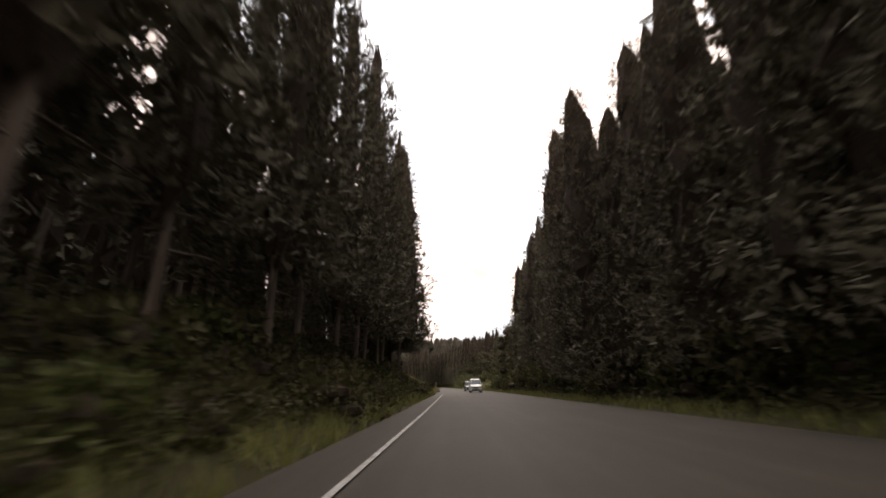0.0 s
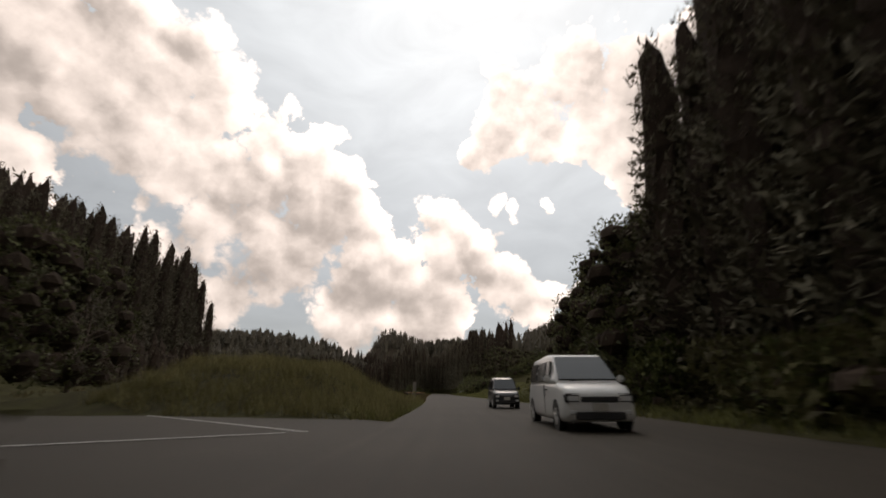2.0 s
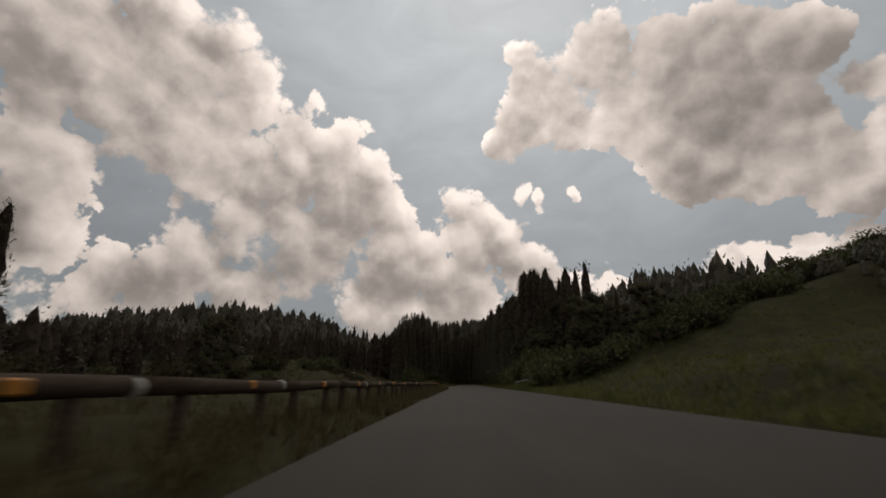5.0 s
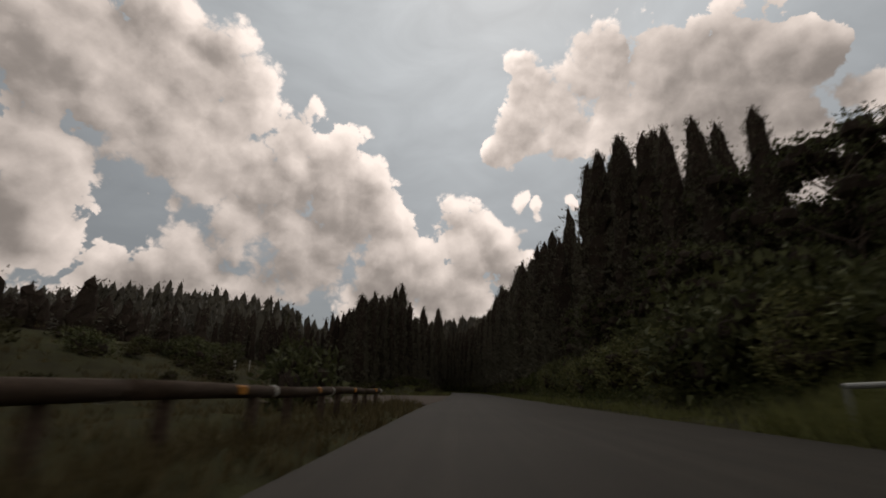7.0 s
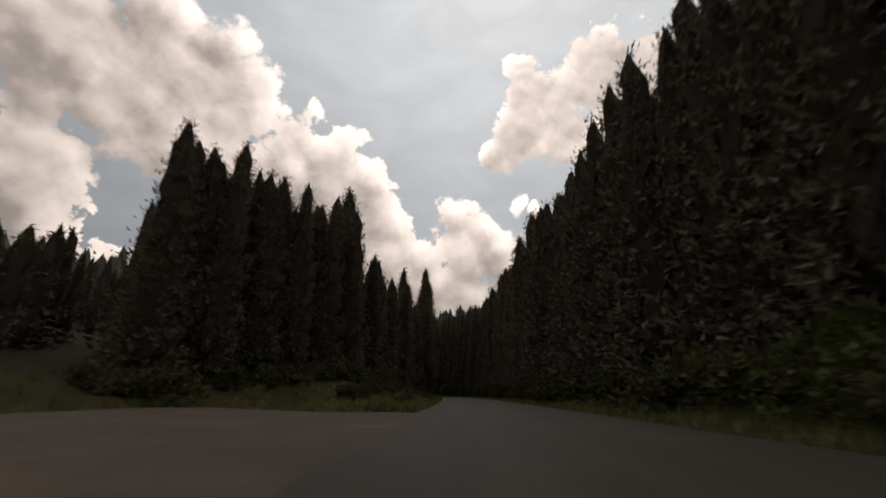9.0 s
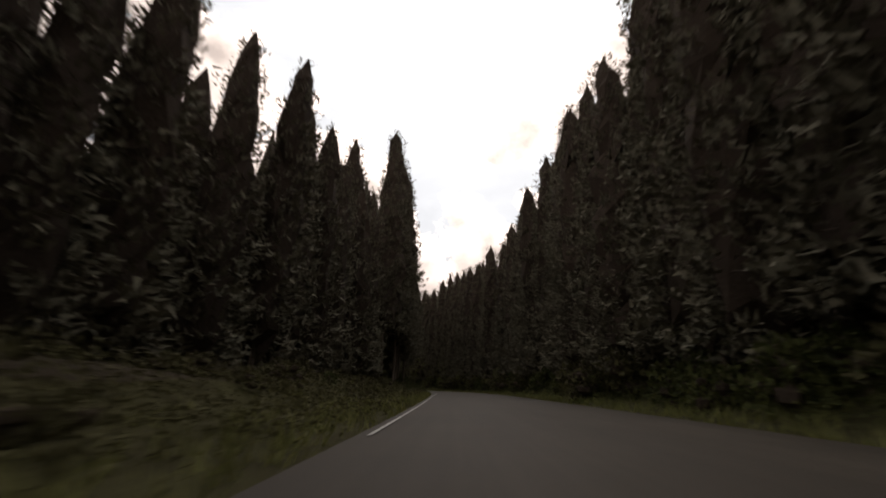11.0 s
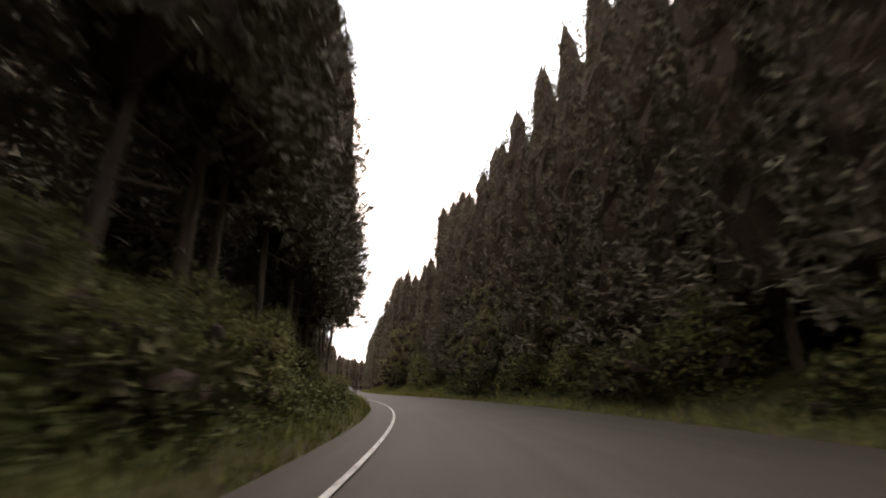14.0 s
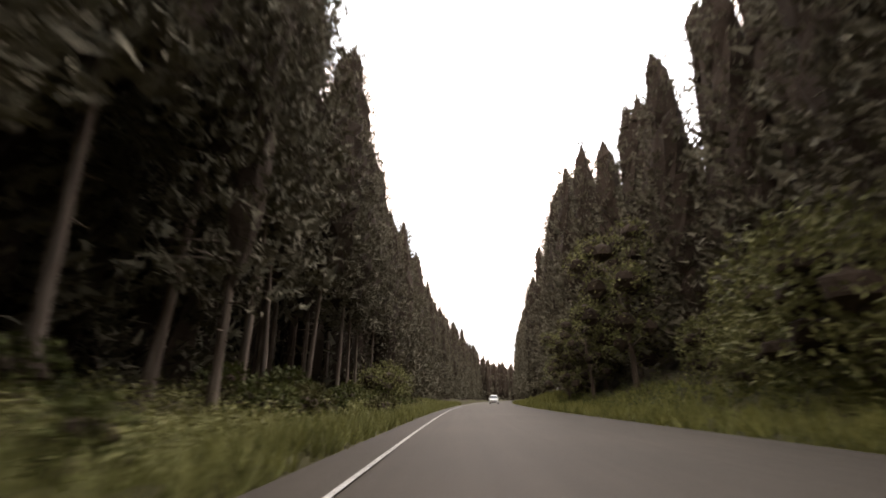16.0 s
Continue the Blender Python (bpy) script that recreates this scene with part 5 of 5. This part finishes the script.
def car(name, label, paint, s, u, length, width, height, nose, screen_low, scale_z=1.0):
    """An upright van-like car whose front looks towards -y."""
    root = tagged(new(name), label, "car")
    w, L, H = width / 2, length, height
    belt = H * 0.56
    body = hull([(0.0, w * 0.80, w * 0.76, 0.30, belt * 0.74, 0.10), (0.07, w * 0.93, w * 0.88, 0.22, belt * 0.84, 0.12),
                 (0.30, w, w * 0.94, 0.20, belt * 0.95, 0.12), (nose, w, w * 0.95, 0.20, belt * 1.03, 0.12),
                 (L * 0.5, w, w * 0.96, 0.20, belt * 1.06, 0.10), (L - 0.25, w, w * 0.96, 0.22, belt * 1.06, 0.10), (L - 0.02, w * 0.94, w * 0.9, 0.30, belt * 0.98, 0.10)])
    part("body", body, paint, root, smooth=True)
    cab = hull([(nose - 0.05, w * 0.92, w * 0.86, belt * 0.9, belt * 1.02, 0.04), (nose + screen_low * 0.55, w * 0.93, w * 0.82, belt * 0.9, H * 0.775, 0.08),
                (nose + screen_low, w * 0.94, w * 0.78, belt * 0.9, H * 0.965, 0.13), (L * 0.55, w * 0.94, w * 0.80, belt * 0.9, H, 0.14),
                (L - 0.35, w * 0.93, w * 0.79, belt * 0.9, H * 0.98, 0.14), (L - 0.06, w * 0.90, w * 0.74, belt * 0.9, H * 0.90, 0.12)])
    part("cabin", cab, paint, root, smooth=True)
    y0, y1 = nose - 0.01, nose + screen_low * 0.93
    part("windscreen", slab([(-w * 0.83, y0 + 0.03, H * 0.610), (w * 0.83, y0 + 0.03, H * 0.610), (w * 0.72, y1, H * 0.925), (-w * 0.72, y1, H * 0.925)], 0.03, (0, -1, 0.6)), "glass", root)
    for o in (1, -1):
        for a, b in ((nose + screen_low * 0.75, L * 0.42), (L * 0.45, L * 0.68), (L * 0.71, L - 0.35)):
            part("side_window", slab([(o * w * 0.945, a, belt * 1.09), (o * w * 0.945, b, belt * 1.09), (o * w * 0.845, b, H * 0.88), (o * w * 0.845, a + 0.12, H * 0.88)], 0.02, (o, 0, 0)), "glass", root)
        bm = box_bm(o * w * 0.52 if o > 0 else -w * 0.88, w * 0.88 if o > 0 else -w * 0.52, -0.02, 0.16, belt * 0.60, belt * 0.76, 0.03, 2)
        part("headlight", bm, "lampglass", root, "clear headlight")
        part("headlight_bezel", box_bm(o * w * 0.50 if o > 0 else -w * 0.91, w * 0.91 if o > 0 else -w * 0.50, -0.005, 0.20, belt * 0.575, belt * 0.785, 0.03, 2), "trim", root)
        part("fog_light", box_bm(o * w * 0.72 - 0.09, o * w * 0.72 + 0.09, -0.015, 0.06, 0.36, 0.46, 0.02), "lampglass", root)
        part("mirror", box_bm(o * w * 1.10 - 0.09, o * w * 1.10 + 0.09, nose + 0.28, nose + 0.40, belt * 1.04, belt * 1.04 + 0.17, 0.04, 2), paint, root)
        for y in (0.72, L - 0.70):
            wheel(root, o * (w - 0.10), y, 0.30, 0.20)
            part("arch", tube_bm([(o * (w - 0.02), y, 0.33), (o * (w + 0.004), y, 0.33)], 0.36, 18), "trim", root)
        part("door_seam", box_bm(o * w * 0.995 - 0.012, o * w * 0.995 + 0.012, L * 0.43, L * 0.435, 0.32, belt, 0), "trim", root)
        part("door_handle", box_bm(o * w * 0.99 - 0.03, o * w * 0.99 + 0.03, L * 0.36, L * 0.40, belt * 0.86, belt * 0.89, 0.008), "trim", root)
    part("grille", box_bm(-w * 0.50, w * 0.50, -0.03, 0.05, belt * 0.60, belt * 0.72, 0.015), "trim", root)
    part("lower_grille", box_bm(-w * 0.66, w * 0.66, -0.025, 0.05, 0.25, 0.42, 0.02), "trim", root)
    part("plate", box_bm(-0.165, 0.165, -0.05, -0.02, 0.44, 0.60, 0.005), "post", root, "pale blank number plate")
    part("wiper", tube_bm([(-w * 0.5, nose + 0.0, belt * 1.07), (w * 0.1, nose + 0.04, belt * 1.12)], 0.012, 5), "trim", root)
    root.matrix_world = Matrix.Translation(spot(s, u, 0.012)) @ Matrix.Rotation(radians(heading(s)), 4, "Z")
    return root


car("white_van", "white minivan driving in the opposite lane", "white", 63.6, 3.3, 4.6, 1.70, 1.86, 0.78, 0.85)
car("dark_car", "black boxy small car driving in the opposite lane", "dark", 78.5, 3.1, 3.4, 1.48, 1.68, 0.62, 0.62)
car("white_car", "white car far down the road", "white", 512.0, 3.0, 4.3, 1.69, 1.60, 0.95, 0.80)
